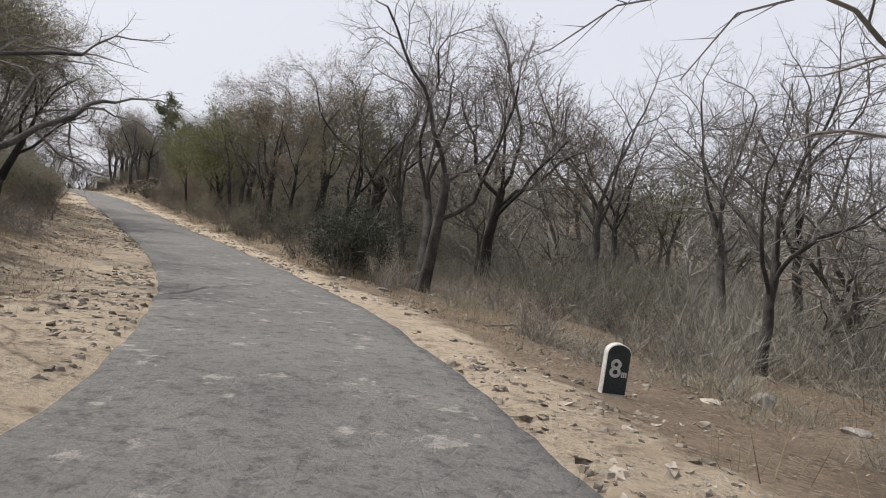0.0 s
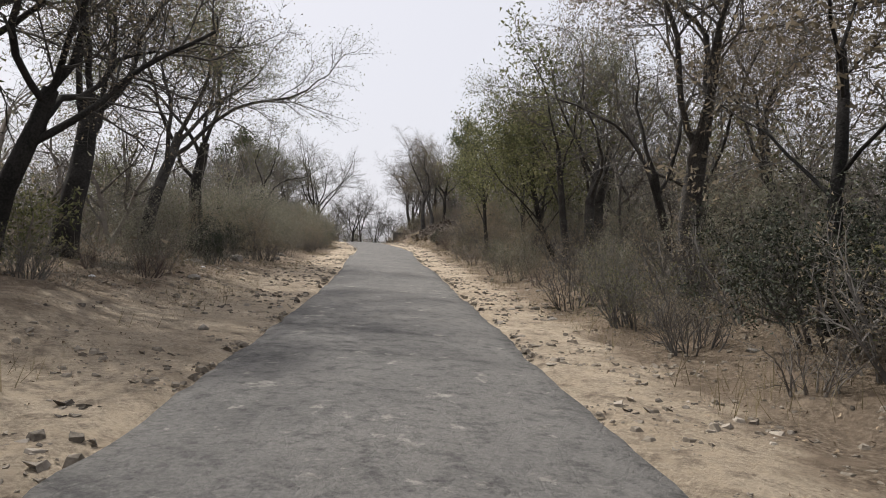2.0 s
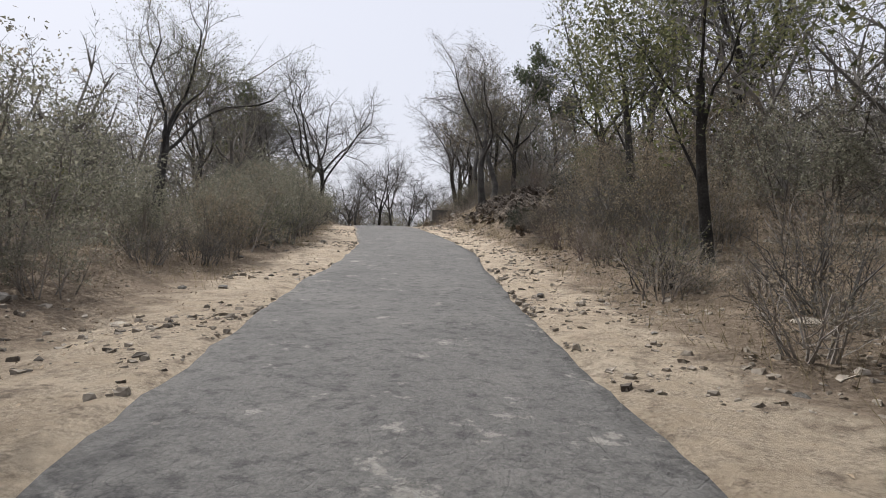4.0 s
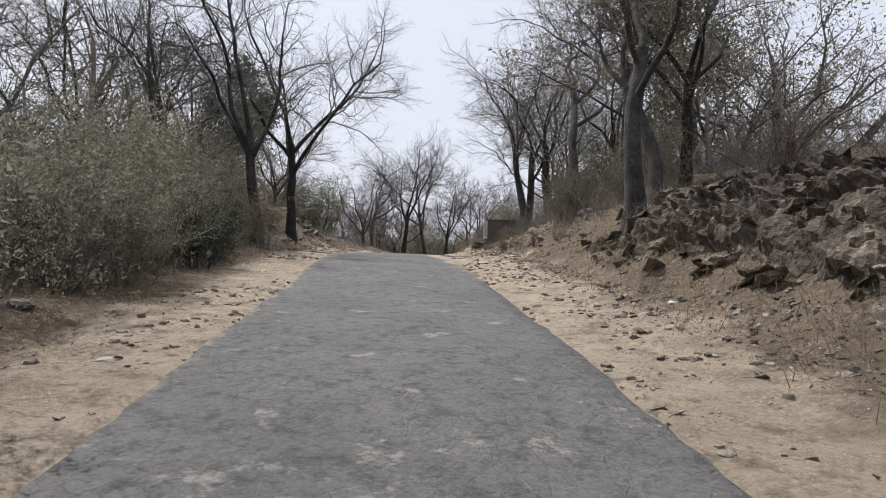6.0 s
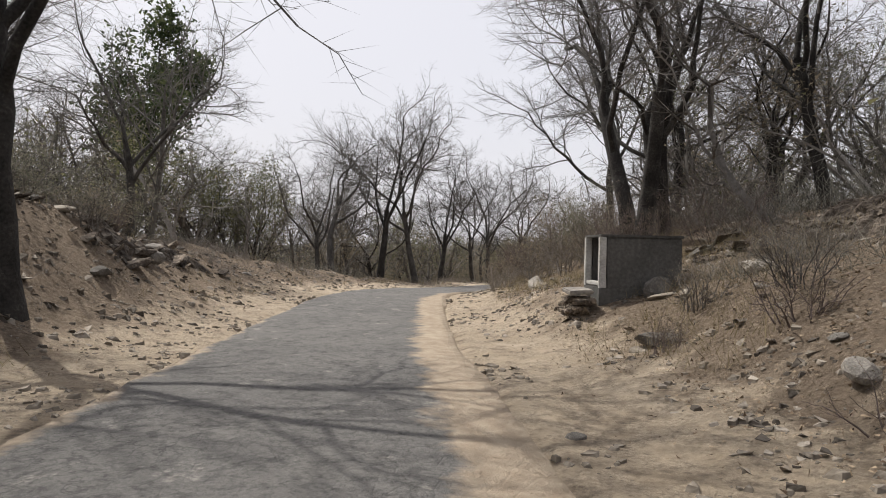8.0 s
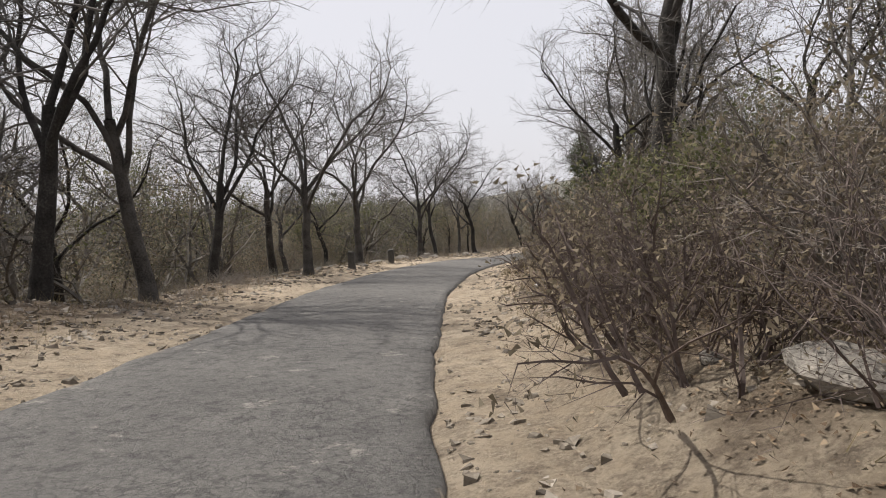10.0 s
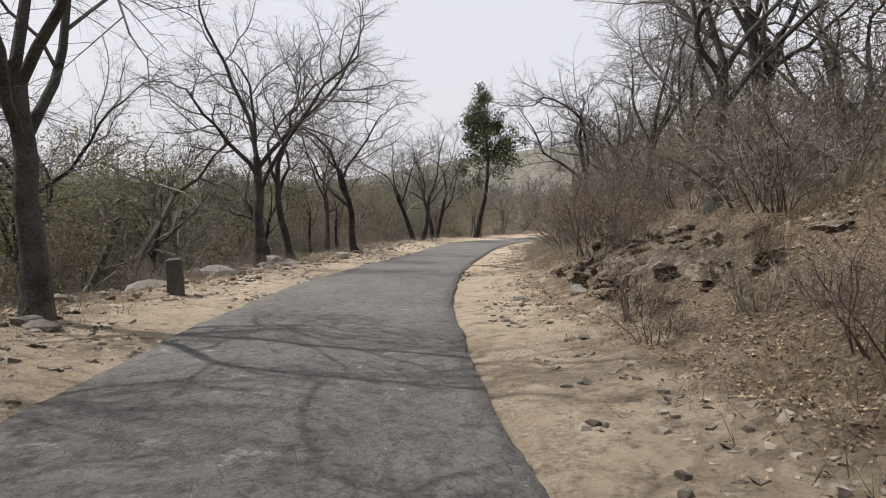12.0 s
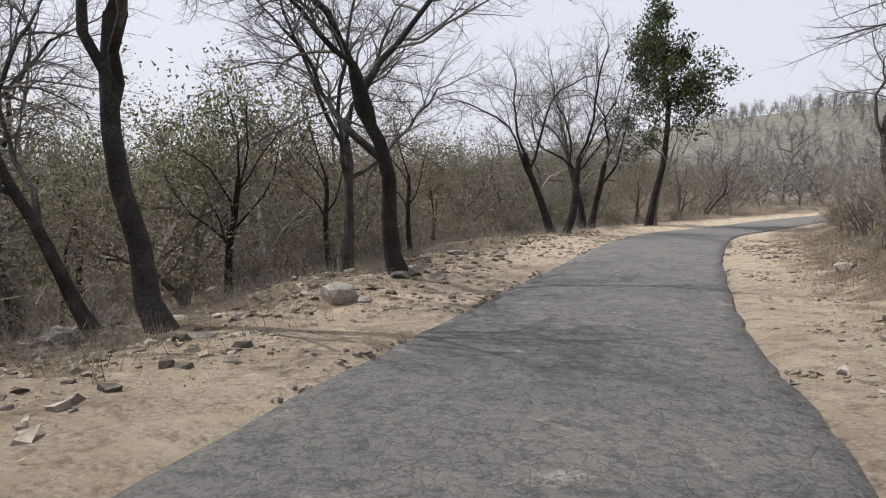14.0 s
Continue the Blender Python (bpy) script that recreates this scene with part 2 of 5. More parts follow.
def part(name, bm, mat, parent=None, label="", smooth=False):
    me = bpy.data.meshes.new(name)
    bm.to_mesh(me)
    bm.free()
    me.materials.append(mat)
    if smooth:
        me.shade_smooth()
    ob = new(name, me)
    ob.parent = parent
    return tagged(ob, label)


def tubes(pieces):
    """Vertices and faces of tapered tubes: pieces of (points, radii, sides)."""
    vs, fs, cones, base = [], [], [], 0
    for pts, rad, n in pieces:
        k = len(pts)
        if n == 0:
            w = pts[-1] - pts[0]
            a = np.cross(w, pts[0] * 7.3 % 1.0 - 0.5)
            a *= 1.4 * rad[0] / (np.linalg.norm(a) + 1e-9)
            vs.append(np.stack([pts[0] + a, pts[0] - a, pts[-1]]))
            cones.append(np.array([(0, 1, 2)]) + base)
            base += 3
            continue
        if n == 1:
            w = pts[-1] - pts[0]
            a = np.cross(w, (0.36, 0.48, 0.8))
            a *= rad[0] / (np.linalg.norm(a) + 1e-9)
            b = np.cross(w, a) / (np.linalg.norm(w) + 1e-9)
            vs.append(np.stack([pts[0] + a, pts[0] - 0.5 * a + 0.87 * b, pts[0] - 0.5 * a - 0.87 * b, pts[-1]]))
            cones.append(np.array([(0, 1, 3), (1, 2, 3), (2, 0, 3)]) + base)
            base += 4
            continue
        along = np.gradient(pts, axis=0)
        along /= np.linalg.norm(along, axis=1)[:, None] + 1e-9
        ref = np.array([0.31, 0.77, 0.2]) if abs(along[0, 2]) > 0.7 else np.array([0.1, 0.15, 1.0])
        side = np.cross(along, ref)
        side /= np.linalg.norm(side, axis=1)[:, None] + 1e-9
        other = np.cross(along, side)
        a = np.arange(n) * 2 * math.pi / n
        ring = side[:, None] * np.cos(a)[None, :, None] + other[:, None] * np.sin(a)[None, :, None]
        vs.append((pts[:, None] + ring * np.asarray(rad)[:, None, None]).reshape(-1, 3))
        i = np.arange(k - 1)[:, None] * n + np.arange(n)[None] + base
        j = np.arange(k - 1)[:, None] * n + (np.arange(n)[None] + 1) % n + base
        fs.append(np.stack([i, j, j + n, i + n], -1).reshape(-1, 4))
        base += k * n
    faces = np.vstack(fs).tolist() if fs else []
    return np.vstack(vs), faces + (np.vstack(cones).tolist() if cones else [])


def unit(v):
    return v / (np.linalg.norm(v) + 1e-9)


def grow(rng, out, start, way, length, radius, level, plan):
    """One limb with all its branches: appends (level, points, radii) to out."""
    n = plan["steps"][level]
    radius = min(radius, plan["cap"][level])
    pts, d = [np.array(start, float)], unit(np.array(way, float))
    for _ in range(n):
        d = unit(d + rng.normal(0, plan["wander"][level], 3) + np.array([0, 0, plan["rise"][level]]))
        pts.append(pts[-1] + d * length / n)
    pts = np.array(pts)
    end = 0.6 if level == 0 else plan["taper"] if level < plan["levels"] else 0.4
    rad = radius * np.linspace(1, end, n + 1)
    if level == 0:
        rad[0] *= 1.45
        rad[1] *= 1.08
    out.append((level, pts, np.maximum(rad, plan["thin"])))
    if level >= plan["levels"]:
        return
    kids = max(1, int(rng.normal(plan["kids"][level], 0.6) + 0.5))
    lo = plan["first"][level]
    spin = rng.uniform(0, 6.28)
    for k in range(kids):
        u = lo + (1 - lo) * (k + rng.uniform(0.2, 1.0)) / kids
        lead = k == kids - 1 and level < plan["levels"] - 1
        u = 1.0 if lead else min(u, 1.0)
        f = u * n
        i = min(int(f), n - 1)
        p = pts[i] + (pts[i + 1] - pts[i]) * (f - i)
        along = unit(pts[i + 1] - pts[i])
        a = np.cross(along, [0.3, 0.5, 0.8])
        a = unit(a)
        b = np.cross(along, a)
        spin += 2.4 + rng.normal(0, 0.5)
        open_angle = radians(rng.uniform(8, 24) if lead else max(12, rng.normal(plan["angle"][level], 9)))
        w = along * math.cos(open_angle) + (a * math.cos(spin) + b * math.sin(spin)) * math.sin(open_angle)
        w[2] *= 1 if w[2] > 0 else 0.4
        grow(rng, out, p, w, length * plan["ratio"][level] * rng.uniform(0.75, 1.15) * (1.1 - 0.3 * u),
             np.interp(f, range(n + 1), rad) * (0.85 if lead else plan["thick"] * rng.uniform(0.9, 1.15) * (1.2 if level == 0 else 1)), level + 1, plan)


VASE = dict(levels=4, steps=[6, 8, 5, 2, 1], wander=[0.1, 0.21, 0.27, 0.25, 0.25], rise=[0.05, 0.05, 0.02, 0.0, -0.02], kids=[4.4, 8.6, 9, 10],
            first=[0.62, 0.25, 0.25, 0.2], angle=[34, 42, 45, 45], ratio=[1.5, 0.52, 0.52, 0.55], taper=0.4, thick=0.58, thin=0.003, cap=[1, 0.07, 0.026, 0.011, 0.006])
SINUOUS = dict(VASE, rise=[0.05, 0.06, 0.02, 0.0, -0.02], wander=[0.17, 0.3, 0.27, 0.25, 0.25], kids=[3.6, 8.5, 9, 10], first=[0.55, 0.3, 0.25, 0.2], angle=[36, 46, 48, 48], ratio=[1.15, 0.6, 0.52, 0.5])
SLENDER = dict(VASE, levels=3, steps=[6, 5, 3, 1], wander=[0.1, 0.16, 0.2, 0.25], kids=[5, 6.5, 10], first=[0.4, 0.25, 0.15], angle=[34, 40, 44], ratio=[0.8, 0.5, 0.45], thin=0.003, cap=[1, 0.032, 0.012, 0.006])
BUSHY = dict(levels=3, steps=[4, 3, 2, 1], wander=[0.14, 0.22, 0.28, 0.3], rise=[0.06, 0.03, 0.0, 0.0], kids=[4.2, 4.0, 4.0], first=[0.03, 0.12, 0.12],
             angle=[38, 45, 50], ratio=[0.7, 0.6, 0.5], taper=0.5, thick=0.6, thin=0.002, cap=[0.022, 0.011, 0.006, 0.0035])


def leaf_quads(rng, tips, count, size, spread):
    """Small pointed leaves strewn round the given points."""
    c = tips[rng.integers(0, len(tips), count)] + rng.normal(0, spread, (count, 3))
    a = rng.normal(0, 1, (count, 3))
    a /= np.linalg.norm(a, axis=1)[:, None]
    b = np.cross(a, rng.normal(0, 1, (count, 3)))
    b /= np.linalg.norm(b, axis=1)[:, None]
    s = size * rng.uniform(0.6, 1.4, (count, 1))
    v = np.stack([c - a * s + b * s * 0.45, c - a * s * 0.8 - b * s * 0.5, c + a * s], 1).reshape(-1, 3)
    return v, np.arange(count * 3).reshape(-1, 3)


def make_tree(seed, height, radius, plan, lean=(0, 0), trunk_share=0.3, bark=None, twig=None, leaves=0, leaf=None, leaf_size=0.05,
              leaf_spread=0.12, stems=1, name="tree", label="", category="tree"):
    """A tree of its own at the origin: trunk, crown and, where it has them, leaves."""
    rng = np.random.default_rng(seed)
    out = []
    for k in range(stems):
        turn = k * 6.28 / stems + rng.uniform(0, 0.8)
        off = np.array([math.cos(turn), math.sin(turn), 0]) * (radius * 0.9 if stems > 1 else 0)
        way = np.array([lean[0], lean[1], 1.0]) + off * (0.4 / max(radius, 0.05))
        grow(rng, out, off + np.array([0, 0, -0.25]), way, height * trunk_share * rng.uniform(0.9, 1.15), radius, 0, plan)
    top = max(p[:, 2].max() for _, p, _ in out)
    k = height / top
    sides = [9, 6, 4, 3, 1] if plan["levels"] == 4 else [9, 5, 3, 0]
    low = [(p * k, r, sides[l]) for l, p, r in out if l <= 1]
    high = [(p * k, r, sides[l]) for l, p, r in out if l > 1]
    thing = new(name, None)
    thing.empty_display_size = 0.3
    v, f = tubes(low)
    mesh_object("trunk", v, f, bark or BARK, thing, True)
    v, f = tubes(high)
    mesh_object("crown", v, f, twig or TWIG, thing)
    if leaves:
        tips = np.vstack([p[1:] for p, _, _ in high])
        v, f = leaf_quads(rng, tips, leaves, leaf_size, leaf_spread)
        mesh_object("leaves", v, f, leaf or LEAF_DRY, thing)
    return tagged(thing, label, category)


def make_bush(seed, height, width, stems, mat, leaves=0, leaf=None, leaf_size=0.03, name="bush", label="", plan=BUSHY):
    rng = np.random.default_rng(seed)
    out = []
    for k in range(stems):
        a, r = rng.uniform(0, 6.28), width * 0.22 * math.sqrt(rng.uniform(0, 1))
        base = np.array([r * math.cos(a), r * math.sin(a), -0.08])
        tilt = rng.uniform(0.1, 0.75) * width / height * 0.7
        grow(rng, out, base, (math.cos(a) * tilt, math.sin(a) * tilt, 1), height * rng.uniform(0.4, 0.62), 0.012 + 0.006 * height, 0, plan)
    sides = [4, 3, 1, 0]
    thing = new(name, None)
    low = [(p, r, sides[l]) for l, p, r in out if l <= 1]
    high = [(p, r, sides[l]) for l, p, r in out if l > 1]
    v, f = tubes(low)
    tagged(mesh_object("stock", v, f, mat, thing), kind="stuff")
    v, f = tubes(high)
    mesh_object("crown", v, f, mat, thing)
    if leaves:
        tips = np.vstack([p[1:] for p, _, _ in high])
        v, f = leaf_quads(rng, tips, leaves, leaf_size, 0.06)
        mesh_object("leaves", v, f, leaf or LEAF_DRY, thing)
    return tagged(thing, label, "bush")


def stone_mesh(seed, mat, squash=0.6, cuts=2, rough=0.3):
    """An angular stone about one metre across, its base at the origin."""
    rng = np.random.default_rng(seed)
    bm = bmesh.new()
    bmesh.ops.create_icosphere(bm, subdivisions=cuts, radius=0.5)
    planes = [(Vector(rng.normal(0, 1, 3)).normalized(), rng.uniform(0.28, 0.45)) for _ in range(9)]
    for v in bm.verts:
        for n, d in planes:
            over = v.co.dot(n) - d
            if over > 0:
                v.co -= n * over
        v.co *= 1 + rough * 0.3 * noise.noise(v.co * 3 + Vector((seed, 0, 0)))
        v.co.z *= squash
    low = min(v.co.z for v in bm.verts)
    for v in bm.verts:
        v.co.z -= low * 0.7
    me = bpy.data.meshes.new("stone")
    bm.to_mesh(me)
    bm.free()
    me.materials.append(mat)
    return me


def place(ob, s, d, turn=0.0, size=1.0, sink=0.0):
    x, y, z = on_road(s, d)
    return copy_thing(ob, pose(x, y, z - sink, 0, 0, turn) @ Matrix.Diagonal((size, size, size, 1)))


# ---- ground ----
def ground_material():
    """Pale sand along the verge, then brown litter soil, told apart by distance from the road."""
    m = bpy.data.materials.new("roadside_soil")
    m.use_nodes = True
    n, l = m.node_tree.nodes, m.node_tree.links
    b = n["Principled BSDF"]
    b.inputs["Roughness"].default_value = 0.95
    b.inputs["Specular IOR Level"].default_value = 0.15
    co = n.new("ShaderNodeTexCoord")

    def tex(scale, detail=6, rough=0.6):
        t = n.new("ShaderNodeTexNoise")
        t.inputs["Scale"].default_value, t.inputs["Detail"].default_value, t.inputs["Roughness"].default_value = scale, detail, rough
        l.new(co.outputs["Object"], t.inputs["Vector"])
        return t.outputs["Fac"]

    def ramp(fac, stops):
        r = n.new("ShaderNodeValToRGB")
        e = r.color_ramp.elements
        while len(e) < len(stops):
            e.new(0.5)
        for i, (p, c) in enumerate(stops):
            e[i].position, e[i].color = p, (*c, 1)
        l.new(fac, r.inputs[0])
        return r.outputs[0]

    def mix(fac, a, c):
        x = n.new("ShaderNodeMixRGB")
        l.new(fac, x.inputs[0])
        l.new(a, x.inputs[1])
        l.new(c, x.inputs[2])
        return x.outputs[0]

    sand = ramp(tex(1.3), [(0.3, (0.40, 0.315, 0.225)), (0.5, (0.54, 0.44, 0.325)), (0.7, (0.65, 0.55, 0.425))])
    grit = ramp(tex(26, 6, 0.75), [(0.35, (0.23, 0.185, 0.142)), (0.6, (0.57, 0.475, 0.36))])
    sand = mix(ramp(tex(5, 5), [(0.38, (0.15, 0.15, 0.15)), (0.6, (0.95, 0.95, 0.95))]), sand, grit)
    dirt = ramp(tex(3.2, 8, 0.75), [(0.37, (0.75, 0.75, 0.75)), (0.48, (0, 0, 0))])
    sand = mix(dirt, sand, ramp(tex(14, 6, 0.7), [(0.35, (0.10, 0.078, 0.06)), (0.65, (0.30, 0.24, 0.185))]))
    soil = ramp(tex(0.7), [(0.3, (0.13, 0.10, 0.075)), (0.5, (0.23, 0.177, 0.13)), (0.7, (0.34, 0.27, 0.20))])
    litter = ramp(tex(17, 5, 0.7), [(0.35, (0.07, 0.053, 0.04)), (0.5, (0.20, 0.155, 0.112)), (0.65, (0.38, 0.31, 0.235))])
    soil = mix(ramp(tex(2.2, 5), [(0.38, (0.15, 0.15, 0.15)), (0.6, (0.85, 0.85, 0.85))]), soil, litter)
    verge = n.new("ShaderNodeAttribute")
    verge.attribute_name = "verge"
    warp = n.new("ShaderNodeMath")
    warp.operation = "MULTIPLY_ADD"
    warp.inputs[1].default_value = 0.9
    l.new(tex(1.8, 6), warp.inputs[0])
    l.new(verge.outputs["Fac"], warp.inputs[2])
    edge = ramp(warp.outputs[0], [(0.78, (0, 0, 0)), (1.12, (1, 1, 1))])
    wood = n.new("ShaderNodeAttribute")
    wood.attribute_name = "wooded"
    # forest tone of the far ground, lightened so its colour carries the hills' haze
    hazy_canopy = ramp(tex(0.35, 8, 0.75), [(0.35, (0.09, 0.088, 0.072)), (0.5, (0.16, 0.15, 0.128)), (0.65, (0.24, 0.225, 0.195))])
    l.new(mix(wood.outputs["Fac"], mix(edge, soil, sand), hazy_canopy), b.inputs["Base Color"])
    bump = n.new("ShaderNodeBump")
    bump.inputs["Strength"].default_value, bump.inputs["Distance"].default_value = 1.0, 0.12
    l.new(tex(11, 10, 0.75), bump.inputs["Height"])
    l.new(bump.outputs[0], b.inputs["Normal"])
    return m


def build_ground():
    ys = np.r_[-3000, -1200, -500, -200, -90, -55, np.arange(-38, 205, 0.4), np.geomspace(206, 3000, 40)]
    near = np.r_[np.arange(0, 1.2, 0.6), np.arange(1.2, 8, 0.3), np.geomspace(8, 3000, 46)]
    off = np.r_[-near[:0:-1], near]
    mid = np.interp(ys, MID[:, 1], MID[:, 0])
    x = (mid[:, None] + off[None]).ravel()
    y = np.repeat(ys, len(off))
    z = ground_height(x, y)
    s, d = station_of(x, y)
    e = np.abs(d) - HALF
    width = np.where(d < 0, np.interp(s, VERGE[0], VERGE[1]), np.interp(s, VERGE[0], VERGE[2]))
    verge = np.clip(1 - e / width, 0, 1) * 0.9 * (np.hypot(x + 45, y - 100) < 260)
    c = len(off)
    i = (np.arange(len(ys) - 1)[:, None] * c + np.arange(c - 1)[None]).ravel()
    faces = np.stack([i, i + 1, i + c + 1, i + c], 1)
    ob = mesh_object("ground", np.stack([x, y, z], 1), faces, ground_material(), None, True)
    att = ob.data.attributes.new("verge", "FLOAT", "POINT")
    att.data.foreach_set("value", verge.astype(np.float32))
    att = ob.data.attributes.new("wooded", "FLOAT", "POINT")
    att.data.foreach_set("value", np.clip((np.abs(d) - 45) / 40, 0, 1).astype(np.float32))
    return tagged(ob, "dry brown forest soil with pale sandy verges", "ground", kind="structure")


# width of the sandy verge by station: left, right
VERGE = ([-30, 10, 30, 55, 70, 85, 100, 115, 135, 215], [4.0, 4.2, 5.0, 2.7, 2.3, 2.2, 2.8, 3.8, 4.4, 3], [2.0, 2.0, 2.4, 2.4, 2.6, 3.2, 3.0, 2.8, 3.4, 3])
ground = build_ground()


# ---- road ----
def asphalt_material():
    m = bpy.data.materials.new("worn_asphalt")
    m.use_nodes = True
    n, l = m.node_tree.nodes, m.node_tree.links
    b = n["Principled BSDF"]
    b.inputs["Roughness"].default_value = 0.85
    b.inputs["Specular IOR Level"].default_value = 0.3
    co = n.new("ShaderNodeTexCoord")

    def tex(scale, detail=5, rough=0.6):
        t = n.new("ShaderNodeTexNoise")
        t.inputs["Scale"].default_value, t.inputs["Detail"].default_value, t.inputs["Roughness"].default_value = scale, detail, rough
        l.new(co.outputs["Object"], t.inputs["Vector"])
        return t.outputs["Fac"]

    def ramp(fac, stops):
        r = n.new("ShaderNodeValToRGB")
        e = r.color_ramp.elements
        while len(e) < len(stops):
            e.new(0.5)
        for i, (p, c) in enumerate(stops):
            e[i].position, e[i].color = p, (*c, 1)
        l.new(fac, r.inputs[0])
        return r.outputs[0]

    def mix(fac, a, c):
        x = n.new("ShaderNodeMixRGB")
        l.new(fac, x.inputs[0])
        l.new(a, x.inputs[1])
        l.new(c, x.inputs[2])
        return x.outputs[0]

    base = ramp(tex(0.9), [(0.3, (0.105, 0.101, 0.097)), (0.5, (0.150, 0.144, 0.136)), (0.7, (0.195, 0.186, 0.172))])
    grain = ramp(tex(30, 6, 0.75), [(0.3, (0.05, 0.048, 0.047)), (0.7, (0.30, 0.288, 0.27))])
    half = n.new("ShaderNodeValue")
    half.outputs[0].default_value = 0.4
    base = mix(half.outputs[0], base, grain)
    age = n.new("ShaderNodeAttribute")
    age.attribute_name = "worn"
    fewer = n.new("ShaderNodeMath")
    fewer.operation = "MULTIPLY_ADD"
    fewer.inputs[1].default_value = -0.03
    l.new(age.outputs["Fac"], fewer.inputs[0])
    l.new(tex(2.3, 8, 0.7), fewer.inputs[2])
    dust = ramp(fewer.outputs[0], [(0.59, (0, 0, 0)), (0.63, (0.75, 0.75, 0.75))])
    pale = ramp(tex(14, 3), [(0.3, (0.28, 0.262, 0.23)), (0.7, (0.40, 0.378, 0.34))])
    base = mix(dust, base, pale)
    blotch = ramp(tex(6.5, 7, 0.75), [(0.37, (0.7, 0.7, 0.7)), (0.5, (0, 0, 0))])
    tar = ramp(tex(20, 4), [(0.3, (0.035, 0.034, 0.034)), (0.7, (0.085, 0.082, 0.08))])
    base = mix(blotch, base, tar)
    swirl = n.new("ShaderNodeTexNoise")
    swirl.inputs["Scale"].default_value, swirl.inputs["Detail"].default_value = 2.4, 5
    l.new(co.outputs["Object"], swirl.inputs["Vector"])
    bend = n.new("ShaderNodeMixRGB")
    bend.blend_type, bend.inputs[0].default_value = "ADD", 0.95
    l.new(co.outputs["Object"], bend.inputs[1])
    l.new(swirl.outputs["Color"], bend.inputs[2])
    net = n.new("ShaderNodeTexVoronoi")
    net.feature = "DISTANCE_TO_EDGE"
    net.inputs["Scale"].default_value = 4.6
    l.new(bend.outputs[0], net.inputs["Vector"])
    line = ramp(net.outputs["Distance"], [(0.0, (1, 1, 1)), (0.06, (0, 0, 0))])
    worn = n.new("ShaderNodeAttribute")
    worn.attribute_name = "worn"
    spot = n.new("ShaderNodeMath")
    spot.operation = "MULTIPLY_ADD"
    spot.inputs[1].default_value = 0.26
    l.new(worn.outputs["Fac"], spot.inputs[0])
    l.new(tex(0.6, 5), spot.inputs[2])
    where = ramp(spot.outputs[0], [(0.48, (0, 0, 0)), (0.75, (0.68, 0.68, 0.68))])
    both = n.new("ShaderNodeMixRGB")
    both.blend_type, both.inputs[0].default_value = "MULTIPLY", 1.0
    l.new(line, both.inputs[1])
    l.new(where, both.inputs[2])
    base = mix(both.outputs[0], base, tar)
    sandy = n.new("ShaderNodeAttribute")
    sandy.attribute_name = "sandy"
    warp = n.new("ShaderNodeMath")
    warp.operation = "MULTIPLY_ADD"
    warp.inputs[1].default_value = 0.8
    l.new(tex(2.6, 6), warp.inputs[0])
    l.new(sandy.outputs["Fac"], warp.inputs[2])
    cover = ramp(warp.outputs[0], [(0.82, (0, 0, 0)), (1.1, (0.95, 0.95, 0.95))])
    sand = ramp(tex(6, 4), [(0.3, (0.31, 0.24, 0.172)), (0.7, (0.48, 0.395, 0.295))])
    l.new(mix(cover, base, sand), b.inputs["Base Color"])
    crack = n.new("ShaderNodeTexVoronoi")
    crack.feature = "DISTANCE_TO_EDGE"
    crack.inputs["Scale"].default_value = 5.5
    l.new(co.outputs["Object"], crack.inputs["Vector"])
    dent = n.new("ShaderNodeMapRange")
    dent.inputs[1].default_value, dent.inputs[2].default_value = 0.0, 0.05
    l.new(crack.outputs["Distance"], dent.inputs[0])
    total = n.new("ShaderNodeMath")
    total.operation = "MULTIPLY_ADD"
    total.inputs[1].default_value = 0.12
    l.new(dent.outputs[0], total.inputs[0])
    l.new(tex(16, 8, 0.7), total.inputs[2])
    bump = n.new("ShaderNodeBump")
    bump.inputs["Strength"].default_value, bump.inputs["Distance"].default_value = 1.0, 0.05
    l.new(total.outputs[0], bump.inputs["Height"])
    l.new(bump.outputs[0], b.inputs["Normal"])
    return m


